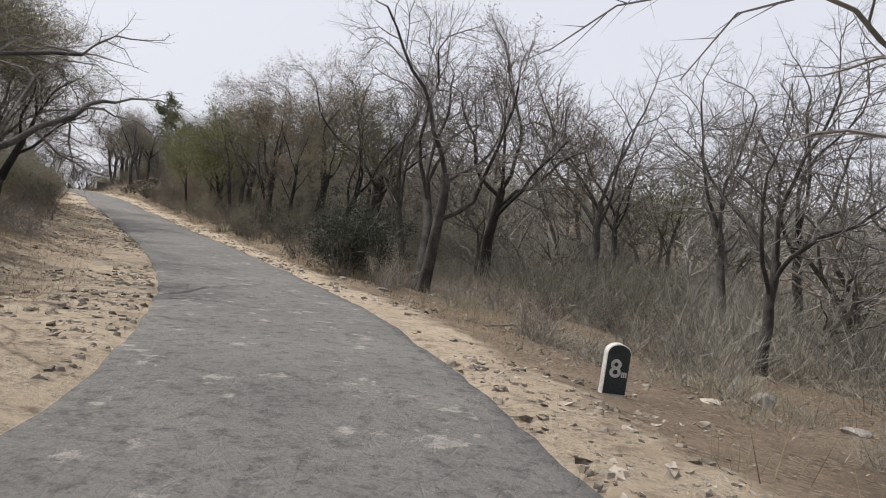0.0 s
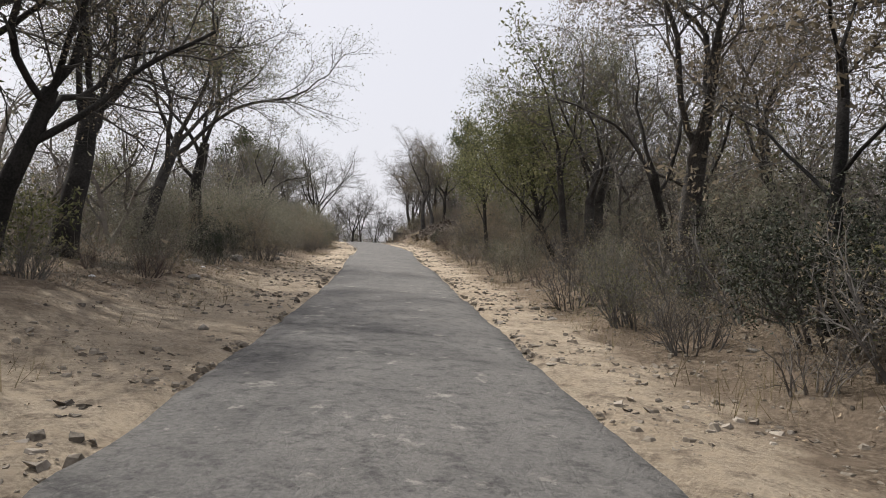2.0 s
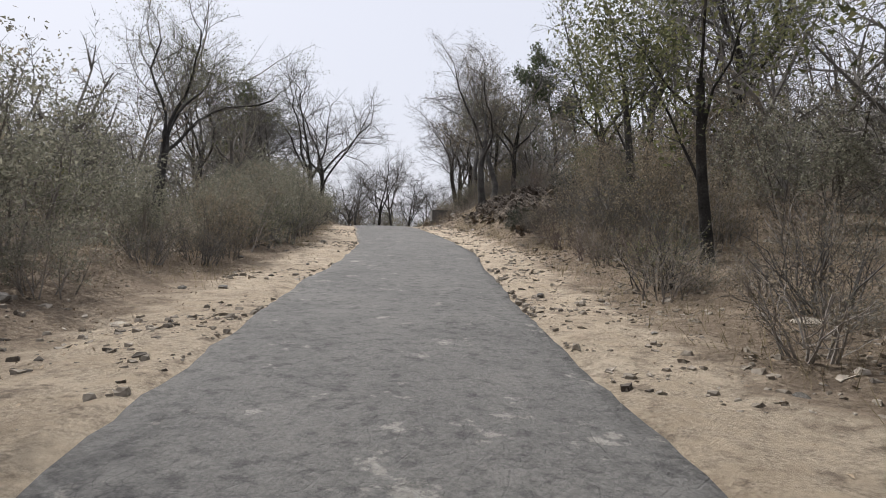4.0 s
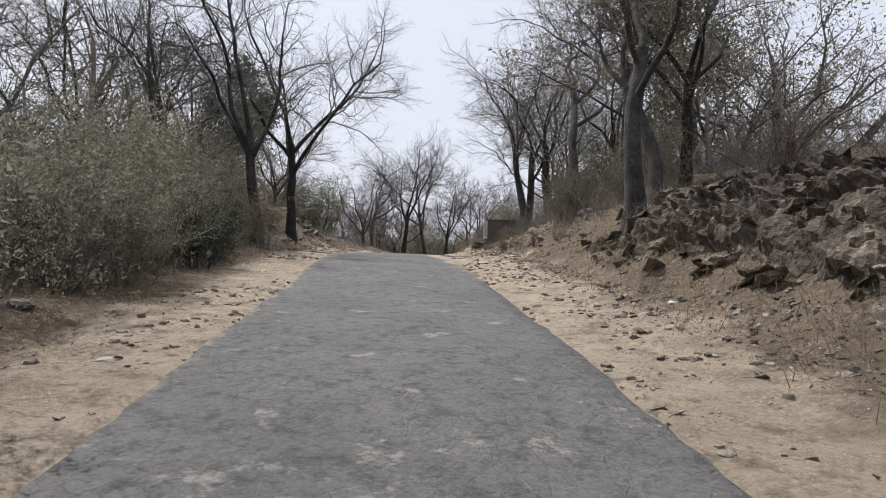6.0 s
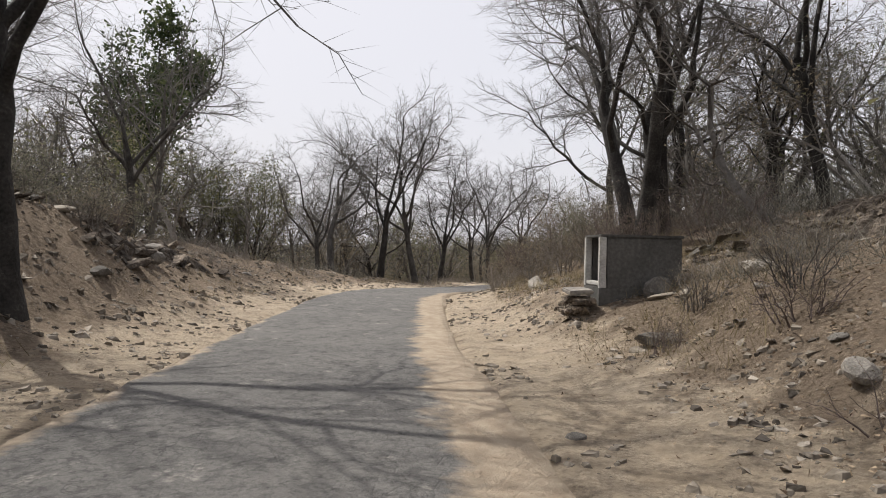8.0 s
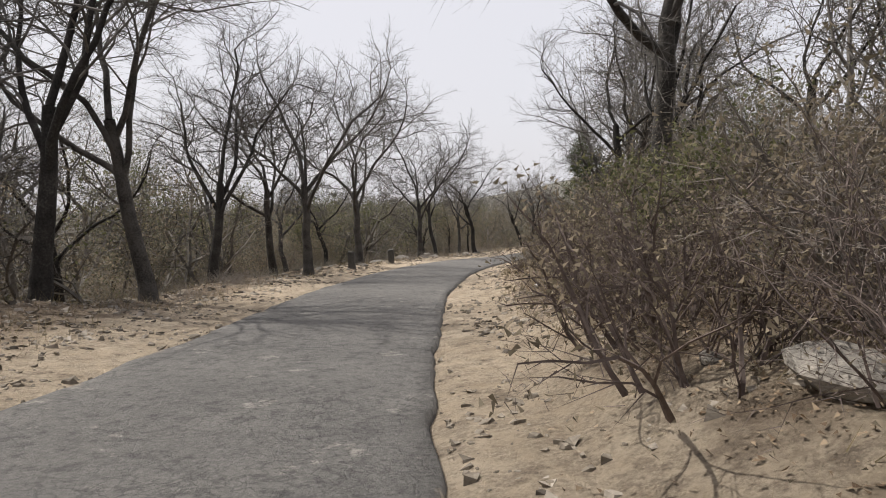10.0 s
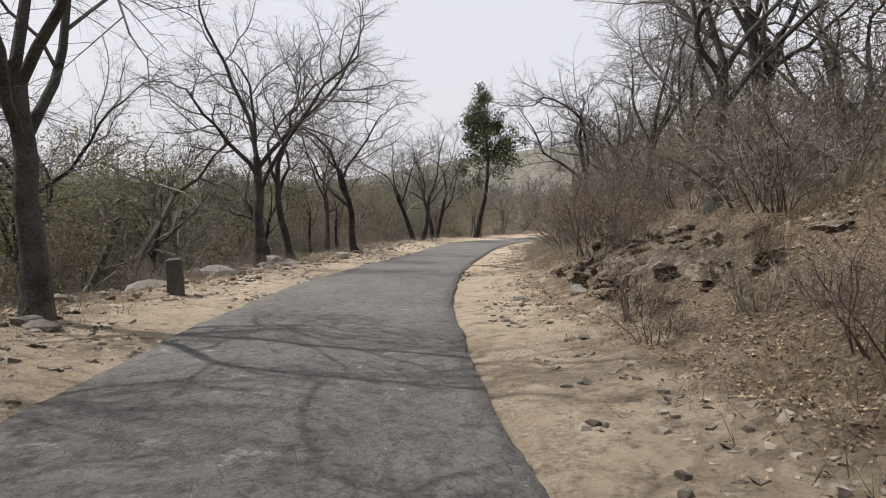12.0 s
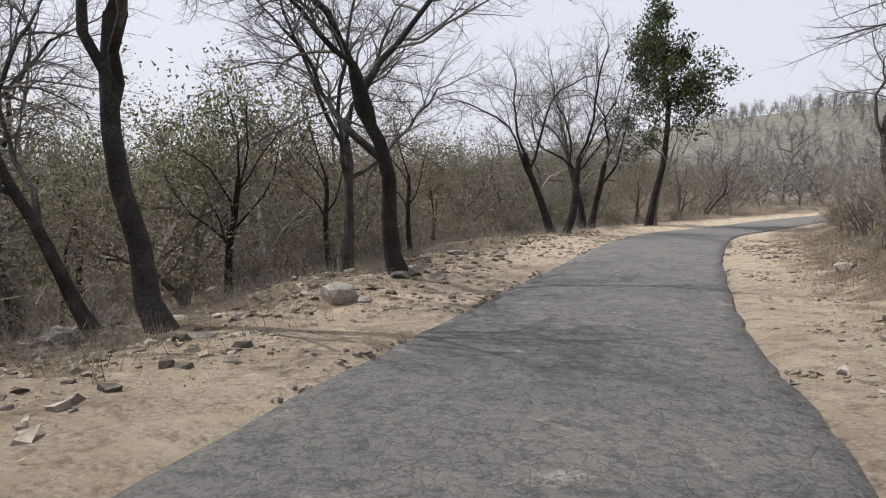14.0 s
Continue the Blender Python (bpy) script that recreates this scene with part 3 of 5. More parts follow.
def build_road():
    st = np.arange(-26.5, STATION[-1] - 1, 0.25)
    across = np.array([-1, -0.97, -0.85, -0.6, -0.3, 0, 0.3, 0.45, 0.6, 0.72, 0.85, 0.97, 1])
    mx, my, mz = [np.interp(st, STATION, MID[:, k]) for k in range(3)]
    ax, ay = [np.interp(st, STATION, AHEAD[:, k]) for k in range(2)]
    zero = np.zeros_like(st)
    ragged = [0.06 * smooth_noise(st * 0.31, zero, k) + 0.03 * smooth_noise(st * 1.3, zero, k + 2) + 0.025 * smooth_noise(st * 5, zero, k + 4) for k in (21, 31)]
    rows = []
    for a in across:
        d = a * HALF + (ragged[0] if a < 0 else ragged[1]) * (abs(a) > 0.9)
        x, y = mx + ay * d, my - ax * d
        z = mz + 0.03 * (1 - a * a) + 0.012 * smooth_noise(x * 0.9, y * 0.9, 40) + 0.006 * smooth_noise(x * 3, y * 3, 41)
        z = z - (0.10 if abs(a) == 1 else 0)
        rows.append(np.stack([x, y, z], 1))
    v = np.stack(rows, 1)
    c = len(across)
    i = (np.arange(len(st) - 1)[:, None] * c + np.arange(c - 1)[None]).ravel()
    ob = mesh_object("road", v.reshape(-1, 3), np.stack([i, i + 1, i + c + 1, i + c], 1), asphalt_material(), None, True)
    edge = np.clip((np.abs(across) - 0.55) / 0.45, 0, 1)
    right = np.interp(st, [70, 78, 84, 98, 105], [0.0, 0.35, 0.95, 0.85, 0.0])
    left = np.interp(st, [50, 70, 85, 100, 140], [0.05, 0.25, 0.4, 0.25, 0.1])
    spread = np.clip((across - 0.36) / 0.5, 0, 1)
    sandy = np.where(across[None] > 0, right[:, None] * spread[None], left[:, None] * edge[None]) + 0.28 * edge[None] ** 4
    att = ob.data.attributes.new("sandy", "FLOAT", "POINT")
    att.data.foreach_set("value", sandy.ravel().astype(np.float32))
    att = ob.data.attributes.new("worn", "FLOAT", "POINT")
    worn = np.interp(st, [20, 60, 80, 110, 125], [0.0, 0.5, 0.65, 0.6, 1.0])
    att.data.foreach_set("value", np.repeat(worn, c).astype(np.float32))
    return tagged(ob, "worn grey single-lane asphalt road with ragged sandy edges", "road", kind="structure")


road = build_road()

# ---- trees and bushes: one of each kind, then copies ----
rnd = np.random.default_rng(7)
KINDS = {
    "vase": [make_tree(k, 9.5, 0.175, VASE, label="bare dark-barked tree with a spreading crown of fine twigs") for k in (11, 12, 13)],
    "leafy": [make_tree(k, 9.2, 0.21, VASE, leaves=10000, leaf=LEAF_DRY if k % 2 else LEAF_OLIVE, leaf_size=0.029, leaf_spread=0.1,
                        label="spreading dark-limbed tree with a thin haze of small leaves") for k in (17, 18, 19)],
    "broad": [make_tree(k, 10.2, 0.27, VASE, leaves=26000, leaf=LEAF_DRY if k % 2 else LEAF_OLIVE, leaf_size=0.033, leaf_spread=0.13,
                        label="large broad-crowned tree thick with small brownish leaves") for k in (24, 25)],
    "drooping": [make_tree(29, 6.8, 0.2, dict(VASE, rise=[0.05, -0.02, -0.09, -0.12, -0.1], kids=[5, 6, 6, 5], angle=[46, 40, 42, 45], ratio=[2.0, 0.5, 0.5, 0.5]), label="bare tree with drooping twigs reaching out over the road")],
    "upright": [make_tree(k, 10.4, 0.165, dict(VASE, wander=[0.14, 0.29, 0.28, 0.25, 0.25], kids=[4.0, 8.6, 9, 10]), lean=(0.15, 0.05), trunk_share=0.3, label="bare dark tree with winding limbs at the slope's edge") for k in (27, 28)],
    "twin": [make_tree(k, 9.8, 0.2, VASE, stems=2, label="bare tree forked into two dark trunks at the ground") for k in (15, 16)],
    "sinuous": [make_tree(k, 8.8, 0.15, SINUOUS, lean=(0.8, 0.05), trunk_share=0.42, label="bare leaning tree with sinuous dark limbs on the slope") for k in (21, 22, 23)],
    "slender": [make_tree(k, 7.5, 0.09, SLENDER, trunk_share=0.6, bark=PALE_BARK if k % 2 else TWIG, label="slender bare forest tree with thin grey branches") for k in (31, 32, 33, 34)],
    "dry": [make_tree(k, 6.5, 0.11, SLENDER, trunk_share=0.45, leaves=3000, leaf=LEAF_DRY, leaf_size=0.05, label="thin tree with withered brown leaves still hanging") for k in (41, 42)],
    "olive": [make_tree(k, 6.0, 0.11, SLENDER, trunk_share=0.42, leaves=4200, leaf=LEAF_OLIVE, leaf_size=0.05, leaf_spread=0.2, label="small tree with a thin crown of olive leaves") for k in (51, 52)],
    "yellow": [make_tree(54, 5.6, 0.12, SLENDER, lean=(0.3, 0.1), trunk_share=0.4, leaves=9000, leaf=LEAF_OLIVE, leaf_size=0.045, leaf_spread=0.25, label="spreading small tree in yellowish olive leaf")],
    "evergreen": [make_tree(k, 11, 0.16, dict(SLENDER, kids=[9, 6, 5], first=[0.35, 0.2, 0.2], angle=[52, 45, 45], ratio=[0.25, 0.55, 0.5]), trunk_share=0.95, leaves=11000,
                            leaf=LEAF_GREEN, leaf_size=0.095, leaf_spread=0.24, label="tall narrow tree in dark green leaf") for k in (56,)],
    "brush": [make_bush(k, 1.9, 2.4, 12, BRUSH, 900, LEAF_DRY, label="dry grey-brown thorny bush without leaves") for k in (61, 62, 63)],
    "red": [make_bush(k, 1.9, 2.5, 13, RED_BRUSH, 900, LEAF_DRY, label="dense reddish-brown bush of dry twigs") for k in (71, 72)],
    "bramble": [make_bush(k, 2.7, 4.0, 24, BRUSH if k == 75 else RED_BRUSH, 2200, LEAF_DRY, 0.022, plan=dict(BUSHY, kids=[4.5, 5, 6], cap=[0.013, 0.007, 0.0045, 0.003], wander=[0.2, 0.28, 0.3, 0.3]), name="bramble", label="wide tangled bramble of fine grey-brown twigs hanging over the bank") for k in (75, 76)],
    "tangle": [make_bush(k, 2.5, 3.0, 22, TWIG, 2200, LEAF_OLIVE if k == 78 else LEAF_DRY, 0.026, label="dense dark brown tangle of dry twigs on the bank") for k in (78, 79)],
    "green": [make_bush(k, 2.2, 2.6, 11, BRUSH, 3200, LEAF_OLIVE, 0.04, label="dense dusty bush with small olive leaves") for k in (81, 82)],
    "dark": [make_bush(k, 2.4, 2.6, 16, TWIG, 17000, LEAF_DARK, 0.026, label="dense dark evergreen bush beside the road") for k in (91,)],
    "shrub": [make_bush(k, 3.4, 3.6, 12, BRUSH, 8000, LEAF_DUSTY, 0.036, name="shrub", label="tall dusty grey-green shrub with dense small leaves") for k in (97, 98)],
    "thicket": [make_bush(k, 3.6, 3.6, 12, BRUSH, 6000, LEAF_DRY if k == 96 else LEAF_DUSTY, 0.036, name="thicket", label="tall tangled thicket of twigs and withered leaves") for k in (95, 96)],
}
taken = []


def strew(kind, s, d, size=1.0, turn=None, which=None):
    options = KINDS[kind]
    ob = options[int(rnd.integers(0, len(options))) if which is None else which]
    taken.append((s, d))
    return place(ob, s, d, rnd.uniform(0, 360) if turn is None else turn, size)


def fill(count, kinds, s0, s1, side, near, far, gap, sizes):
    """Strews so many of these kinds over a stretch of one side, not closer than gap."""
    made = tries = 0
    while made < count and tries < count * 30:
        tries += 1
        s, e = rnd.uniform(s0, s1), near + (far - near) * rnd.uniform(0, 1) ** 1.3
        d = side * (HALF + e)
        if all((s - a) ** 2 + (d - b) ** 2 > gap * gap for a, b in taken):
            strew(kinds[int(rnd.integers(0, len(kinds)))], s, d, rnd.uniform(*sizes))
            made += 1


# trees that stand out, by station and distance from the road's middle
TREES = [
    # the first stretch
    ("twin", 17.6, 5.5, 0.95, 250, 1), ("vase", 9.6, 8.8, 0.72, 200, 1), ("vase", 13.9, 12.8, 0.85, 20, 2), ("broad", 18.2, -8.0, 0.62, 200, 1), ("broad", 23.6, -8.6, 0.66, 60, 0), ("leafy", 13.2, -8.0, 0.62, 100, 0), ("slender", 24.8, 16.0, 1.1, 0, 1),
    ("drooping", 10.6, -4.7, 0.92, 0, 0), ("drooping", 4.0, 7.0, 0.95, 130, 0), ("leafy", 15.0, -5.6, 0.95, 300, 0), ("leafy", 24.8, 5.4, 0.7, 310, 1), ("twin", 36.2, 6.2, 0.62, 30, 1), ("olive", 40.7, 4.8, 1.1, 0, 0),
    ("broad", 38.5, -7.4, 1.15, 80, 1), ("broad", 49.4, -7.2, 1.1, 10, 0), ("yellow", 46.2, 5.0, 1.1, 60, 0), ("yellow", 43.9, 5.6, 1.0, 200, 0), ("olive", 49.5, 5.6, 1.0, 60, 1),
    ("olive", 55.0, 5.0, 1.0, 20, 0), ("vase", 5.0, 11.0, 0.9, 10, 0), ("broad", 28.5, -7.6, 0.95, 45, 0), ("broad", 31.0, 6.6, 0.9, 40, 1), ("broad", 43.0, 6.6, 0.74, 0, 0), ("broad", 36.5, 8.2, 0.74, 90, 1), ("broad", 52.5, 7.4, 0.74, 200, 0), ("dry", 30.0, 5.0, 0.9, 0, 0),
    ("broad", 33.5, -8.6, 1.0, 130, 0), ("leafy", 43.6, -7.4, 1.05, 70, 1), ("vase", 36.0, -10.0, 1.2, 0, 2), ("broad", 33.8, 5.3, 0.86, 250, 1), ("leafy", 40.4, 5.4, 0.78, 10, 2), ("vase", 28.4, 8.4, 0.86, 60, 0),
    ("leafy", 46.6, 7.6, 0.86, 160, 0), ("vase", 23.0, 7.4, 0.82, 90, 2), ("leafy", 27.6, 8.0, 1.0, 300, 2), ("leafy", 20.6, 9.4, 1.05, 20, 0), ("leafy", 20.6, -6.4, 0.9, 250, 2),
    # the climb between the banks
    ("vase", 83.8, -3.8, 1.05, 250, 0), ("vase", 88.9, -3.7, 1.12, 140, 1), ("leafy", 77.0, -8.8, 0.85, 60, 2), ("slender", 71.5, -9.5, 1.2, 0, 2),
    ("leafy", 76.1, 4.5, 0.95, 30, 2), ("leafy", 77.4, 5.4, 0.8, 130, 1), ("vase", 79.0, 6.8, 0.9, 300, 1), ("slender", 82.0, -8.0, 1.1, 20, 0), ("vase", 88.5, -8.5, 0.88, 50, 2),
    ("upright", 85.4, 6.3, 1.0, 200, 0), ("twin", 96.4, 5.9, 1.08, 90, 0), ("twin", 99.8, 7.2, 1.05, 80, 1), ("slender", 94.0, 10.5, 1.2, 0, 3),
    ("dry", 82.5, 6.5, 1.25, 0, 1), ("vase", 68.0, 9.0, 1.0, 10, 0), ("olive", 62.0, 6.0, 1.2, 0, 0), ("vase", 66.5, 6.8, 0.85, 120, 1), ("leafy", 63.6, 8.2, 0.85, 60, 0), ("vase", 61.0, 8.0, 0.8, 250, 2), ("leafy", 64.6, -7.6, 0.9, 100, 1),
    ("vase", 111.5, -5.4, 1.1, 40, 0), ("vase", 113.4, -4.4, 1.0, 160, 2), ("upright", 109.2, -6.4, 0.9, 200, 0), ("vase", 115.5, -9.4, 0.75, 100, 2), ("vase", 109.5, -7.5, 0.8, 10, 1), ("vase", 112.0, 5.4, 1.15, 200, 2),
    ("vase", 93.5, -9.2, 0.85, 30, 2), ("vase", 97.5, -11.0, 0.9, 0, 1), ("slender", 89.5, -10.0, 1.04, 0, 0), ("slender", 84.0, -9.5, 1.04, 40, 2), ("slender", 100.5, -8.0, 1.1, 0, 3),
    ("evergreen", 118.0, -32.0, 2.2, 0, 0), ("vase", 83.5, -6.4, 0.92, 200, 0), ("evergreen", 93.0, 13.0, 1.05, 90, 0),
    ("vase", 99.2, -7.4, 0.85, 150, 1),
    ("leafy", 126.0, 6.9, 0.95, 40, 0), ("vase", 129.5, 5.9, 0.8, 110, 1), ("leafy", 134.0, 8.4, 0.9, 300, 2), ("vase", 141.5, 7.3, 0.9, 10, 0), ("leafy", 107.5, 6.6, 0.95, 60, 1), ("vase", 104.0, 7.8, 1.0, 10, 2),
    # along the slope
    ("vase", 118.4, -5.4, 0.95, 70, 0), ("vase", 123.8, -5.8, 0.9, 200, 2),
    ("vase", 121.2, -3.5, 0.95, 100, 1), ("vase", 126.0, -3.3, 0.95, 60, 1), ("vase", 135.9, -3.8, 0.95, 100, 1), ("sinuous", 145.0, -3.3, 0.98, 175, 1), ("sinuous", 141.0, -4.3, 0.95, 190, 2), ("vase", 146.1, -5.0, 0.7, 30, 2), ("sinuous", 140.9, -5.2, 0.55, 190, 0),
    ("twin", 158.2, -3.9, 0.78, 0, 1), ("twin", 162.0, -4.0, 0.82, 90, 0), ("evergreen", 171.5, -4.2, 1.12, 0, 0), ("slender", 172.0, -4.0, 1.0, 0, 0),
    ("sinuous", 133.8, -8.3, 0.9, 140, 1), ("sinuous", 143.5, -9.6, 0.8, 200, 2), ("sinuous", 128.5, -7.5, 0.85, 100, 0), ("slender", 124.0, -8.0, 1.0, 0, 1),
    ("twin", 123.6, 7.2, 0.85, 150, 1), ("vase", 116.3, 6.3, 0.75, 10, 0), ("vase", 131.5, 7.6, 0.85, 90, 2), ("sinuous", 146.3, 6.0, 0.95, 200, 1),
    ("vase", 138.0, 7.8, 0.8, 200, 1), ("vase", 150.0, 7.0, 0.8, 20, 0), ("sinuous", 157.0, 6.0, 0.8, 150, 2)]
for kind, s, d, size, turn, which in TREES:
    strew(kind, s, d, size, turn, which)

# bushes that stand out
BUSHES = [
    ("tangle", 59.5, 4.9, 0.8), ("tangle", 61.2, 4.5, 0.7), ("tangle", 62.8, 5.3, 0.9), ("tangle", 60.4, 6.2, 1.0), ("tangle", 64.0, 6.8, 0.9), ("tangle", 80.6, 4.6, 0.6), ("tangle", 82.4, 5.2, 0.7),
    ("tangle", 84.2, 5.8, 0.65), ("tangle", 79.4, 5.8, 0.7), ("tangle", 83.2, 6.8, 0.8), ("tangle", 28.2, 4.7, 0.8), ("tangle", 33.2, 5.0, 0.8), ("tangle", 38.0, 4.5, 0.7), ("tangle", 42.0, 5.2, 0.8),
    ("tangle", 81.2, -4.6, 0.6), ("tangle", 79.2, -5.0, 0.7), ("tangle", 83.6, -4.5, 0.5), ("tangle", 113.6, 4.9, 0.7), ("tangle", 115.2, 5.2, 0.6),
    ("dark", 82.6, -4.7, 0.55), ("thicket", 84.2, -5.0, 0.65), ("shrub", 80.2, -4.8, 0.6), ("bramble", 81.0, 5.3, 0.55), ("bramble", 83.2, 5.8, 0.6), ("thicket", 79.0, 6.2, 0.6), ("bramble", 85.4, 6.8, 0.5), ("brush", 81.2, -4.0, 0.4), ("brush", 83.2, -3.9, 0.45), ("brush", 84.8, -4.2, 0.4), ("brush", 79.6, -4.0, 0.4), ("shrub", 71.5, -6.4, 0.75), ("shrub", 73.5, -5.2, 0.85), ("shrub", 75.5, -5.9, 0.95), ("shrub", 77.4, -5.0, 0.8), ("shrub", 79.2, -6.2, 0.95), ("thicket", 81.0, -5.8, 0.85), ("shrub", 82.4, -6.6, 0.9),
    ("bramble", 127.2, 6.0, 0.9), ("bramble", 129.6, 6.4, 0.8), ("bramble", 132.2, 6.6, 0.9), ("bramble", 134.4, 5.3, 0.75), ("bramble", 136.6, 6.3, 1.0), ("bramble", 139.0, 5.2, 0.9), ("bramble", 141.8, 6.4, 1.0),
    ("bramble", 144.6, 5.4, 0.9), ("bramble", 148.0, 5.6, 1.0), ("bramble", 152.0, 5.4, 0.9), ("bramble", 124.8, 7.6, 0.8), ("bramble", 130.5, 7.9, 1.0), ("bramble", 119.6, 7.2, 0.8), ("bramble", 135.0, 8.4, 1.0),
    ("bramble", 110.4, 5.6, 0.7), ("bramble", 113.4, 6.4, 0.8), ("bramble", 115.0, 6.2, 0.7), ("bramble", 107.2, 5.0, 0.7), ("red", 103.6, 2.95, 0.75), ("red", 105.2, 3.1, 0.8), ("red", 106.9, 3.3, 0.7),
    ("bramble", 95.0, 5.2, 0.6), ("brush", 97.0, 4.5, 0.7), ("thicket", 98.6, 5.4, 0.6), ("bramble", 93.8, 6.9, 0.7), ("thicket", 101.6, 4.7, 0.6), ("brush", 94.2, 4.7, 0.5),
    ("brush", 89.0, -4.4, 0.45), ("brush", 92.2, -4.4, 0.5), ("red", 94.0, -4.8, 0.45), ("brush", 90.4, -5.6, 0.5), ("brush", 80.4, 4.4, 0.4), ("brush", 82.6, 4.9, 0.45), ("brush", 81.4, 5.8, 0.5), ("red", 79.4, 5.0, 0.4),
    ("brush", 99.0, 3.0, 0.5), ("brush", 100.6, 2.9, 0.55), ("bramble", 102.2, 3.6, 0.55), ("bramble", 104.4, 3.3, 0.55), ("brush", 98.0, 3.9, 0.7), ("bramble", 100.0, 5.2, 0.7), ("bramble", 96.5, 6.0, 0.7),
    ("olive", 139.5, -8.8, 0.8), ("olive", 136.0, -10.5, 0.9), ("olive", 146.5, -8.0, 0.85), ("olive", 150.0, -11.0, 0.9), ("olive", 130.0, -11.5, 0.9), ("dry", 147.5, -6.2, 0.7), ("dry", 153.0, -7.0, 0.8), ("olive", 142.0, -13.0, 1.0),
    ("dark", 19.8, 4.2, 1.2), ("dark", 21.2, 4.6, 1.0), ("dark", 29.6, 4.9, 0.8), ("tangle", 28.0, 5.2, 0.75), ("tangle", 31.2, 4.9, 0.7), ("dark", 41.5, -4.9, 0.6), ("dark", 64.6, 5.6, 0.45), ("red", 108.0, 3.7, 0.7), ("brush", 104.0, 4.2, 0.6),
    ("red", 131.8, 4.5, 0.9), ("red", 134.2, 5.2, 0.9), ("brush", 136.6, 4.6, 0.85), ("red", 139.6, 4.7, 0.8), ("brush", 142.0, 5.0, 0.9), ("red", 146.2, 4.9, 0.8),
    ("brush", 149.5, 4.6, 0.8), ("red", 153.0, 4.8, 0.8), ("brush", 128.3, 6.2, 0.9), ("green", 110.5, 4.9, 0.8),
    ("red", 101.5, 3.6, 0.6), ("brush", 103.2, 3.9, 0.7), ("red", 105.5, 3.4, 0.8), ("green", 106.8, 4.2, 0.8), ("red", 109.6, 3.6, 0.7), ("brush", 112.5, 3.9, 0.7),
    ("thicket", 79.0, -5.6, 0.9), ("dark", 81.5, -4.9, 0.7), ("green", 83.5, -5.6, 0.9), ("thicket", 85.0, -6.8, 0.8), ("brush", 87.6, -4.9, 0.6), ("green", 80.6, -7.4, 1.0),
    ("thicket", 63.5, 5.6, 0.7), ("thicket", 65.8, 6.8, 0.8), ("brush", 61.5, 5.0, 0.8), ("thicket", 60.0, 6.2, 0.8), ("brush", 67.5, 7.2, 0.9), ("thicket", 58.0, 5.4, 0.7),
    ("dark", 69.5, 6.6, 0.5), ("brush", 72.0, 6.6, 0.7), ("red", 75.5, 6.9, 0.8), ("brush", 77.0, 7.4, 0.8), ("green", 70.5, 8.0, 0.9),
    ("thicket", 90.2, -7.8, 0.7), ("thicket", 93.2, -8.6, 0.8), ("shrub", 96.4, -9.0, 0.8), ("shrub", 87.4, -7.4, 0.8), ("thicket", 99.4, -7.8, 0.7), ("brush", 89.0, -5.6, 0.6),
    ("green", 92.6, -6.6, 0.5), ("red", 102.6, 3.9, 0.7), ("brush", 104.6, 4.4, 0.9), ("red", 107.0, 3.4, 0.7), ("brush", 108.8, 4.4, 0.9), ("red", 111.2, 3.6, 0.8), ("brush", 113.8, 3.8, 0.7),
    ("brush", 84.3, 5.2, 0.5), ("red", 86.0, 6.6, 0.6), ("brush", 81.6, 4.6, 0.6), ("brush", 79.6, 5.0, 0.7), ("green", 83.0, 7.4, 0.8)]
for kind, s, d, size in BUSHES:
    strew(kind, s, d, size)

# the rest of the wood, stretch by stretch
fill(26, ["brush", "tangle", "thicket", "red"], 14, 56, -1, 2.6, 4.6, 1.0, (0.32, 0.55))
fill(36, ["tangle", "brush", "red", "tangle", "thicket"], 23, 62, 1, 1.9, 4.6, 0.9, (0.35, 0.6))
fill(20, ["tangle", "shrub", "thicket", "tangle"], 56, 72, -1, 2.0, 4.2, 0.9, (0.4, 0.7))
fill(18, ["tangle", "red", "tangle", "dark"], 56, 67, 1, 2.1, 4.6, 0.8, (0.35, 0.65))
fill(16, ["tangle", "shrub", "thicket", "dark"], 72, 84, -1, 1.9, 4.0, 0.8, (0.4, 0.65))
fill(30, ["brush", "red", "tangle", "brush"], 9, 26, 1, 2.0, 11, 1.0, (0.35, 0.7))
fill(20, ["thicket", "shrub", "shrub", "green"], 8, 62, -1, 4.4, 8, 1.5, (0.7, 1.1))
fill(14, ["thicket", "brush", "shrub"], 22, 62, 1, 3.4, 8, 1.3, (0.6, 1.0))
fill(16, ["shrub", "brush", "dry", "brush", "green"], 116, 182, -1, 4.0, 12, 1.3, (0.5, 0.8))
fill(22, ["thicket", "red", "thicket", "bramble"], 128, 178, -1, 7.5, 20, 1.8, (1.1, 1.7))
fill(18, ["olive", "slender", "dry", "olive"], 110, 188, -1, 8.5, 24, 2.6, (1.0, 1.35))
fill(26, ["brush", "red", "bramble"], 107, 126, 1, 1.7, 4.5, 0.7, (0.25, 0.48))
fill(14, ["brush", "red", "tangle"], 76, 90, 1, 1.8, 5.0, 0.9, (0.18, 0.38))
fill(22, ["slender", "dry", "vase", "olive"], 2, 60, 1, 5.5, 22, 2.0, (0.8, 1.2))
fill(20, ["slender", "dry", "vase", "olive"], 2, 60, -1, 5.0, 20, 2.2, (0.8, 1.2))
fill(9, ["slender", "vase", "dry"], 60, 105, 1, 7, 22, 2.6, (0.8, 1.1))
fill(4, ["slender", "olive"], 58, 80, -1, 10, 24, 2.4, (0.8, 1.0))
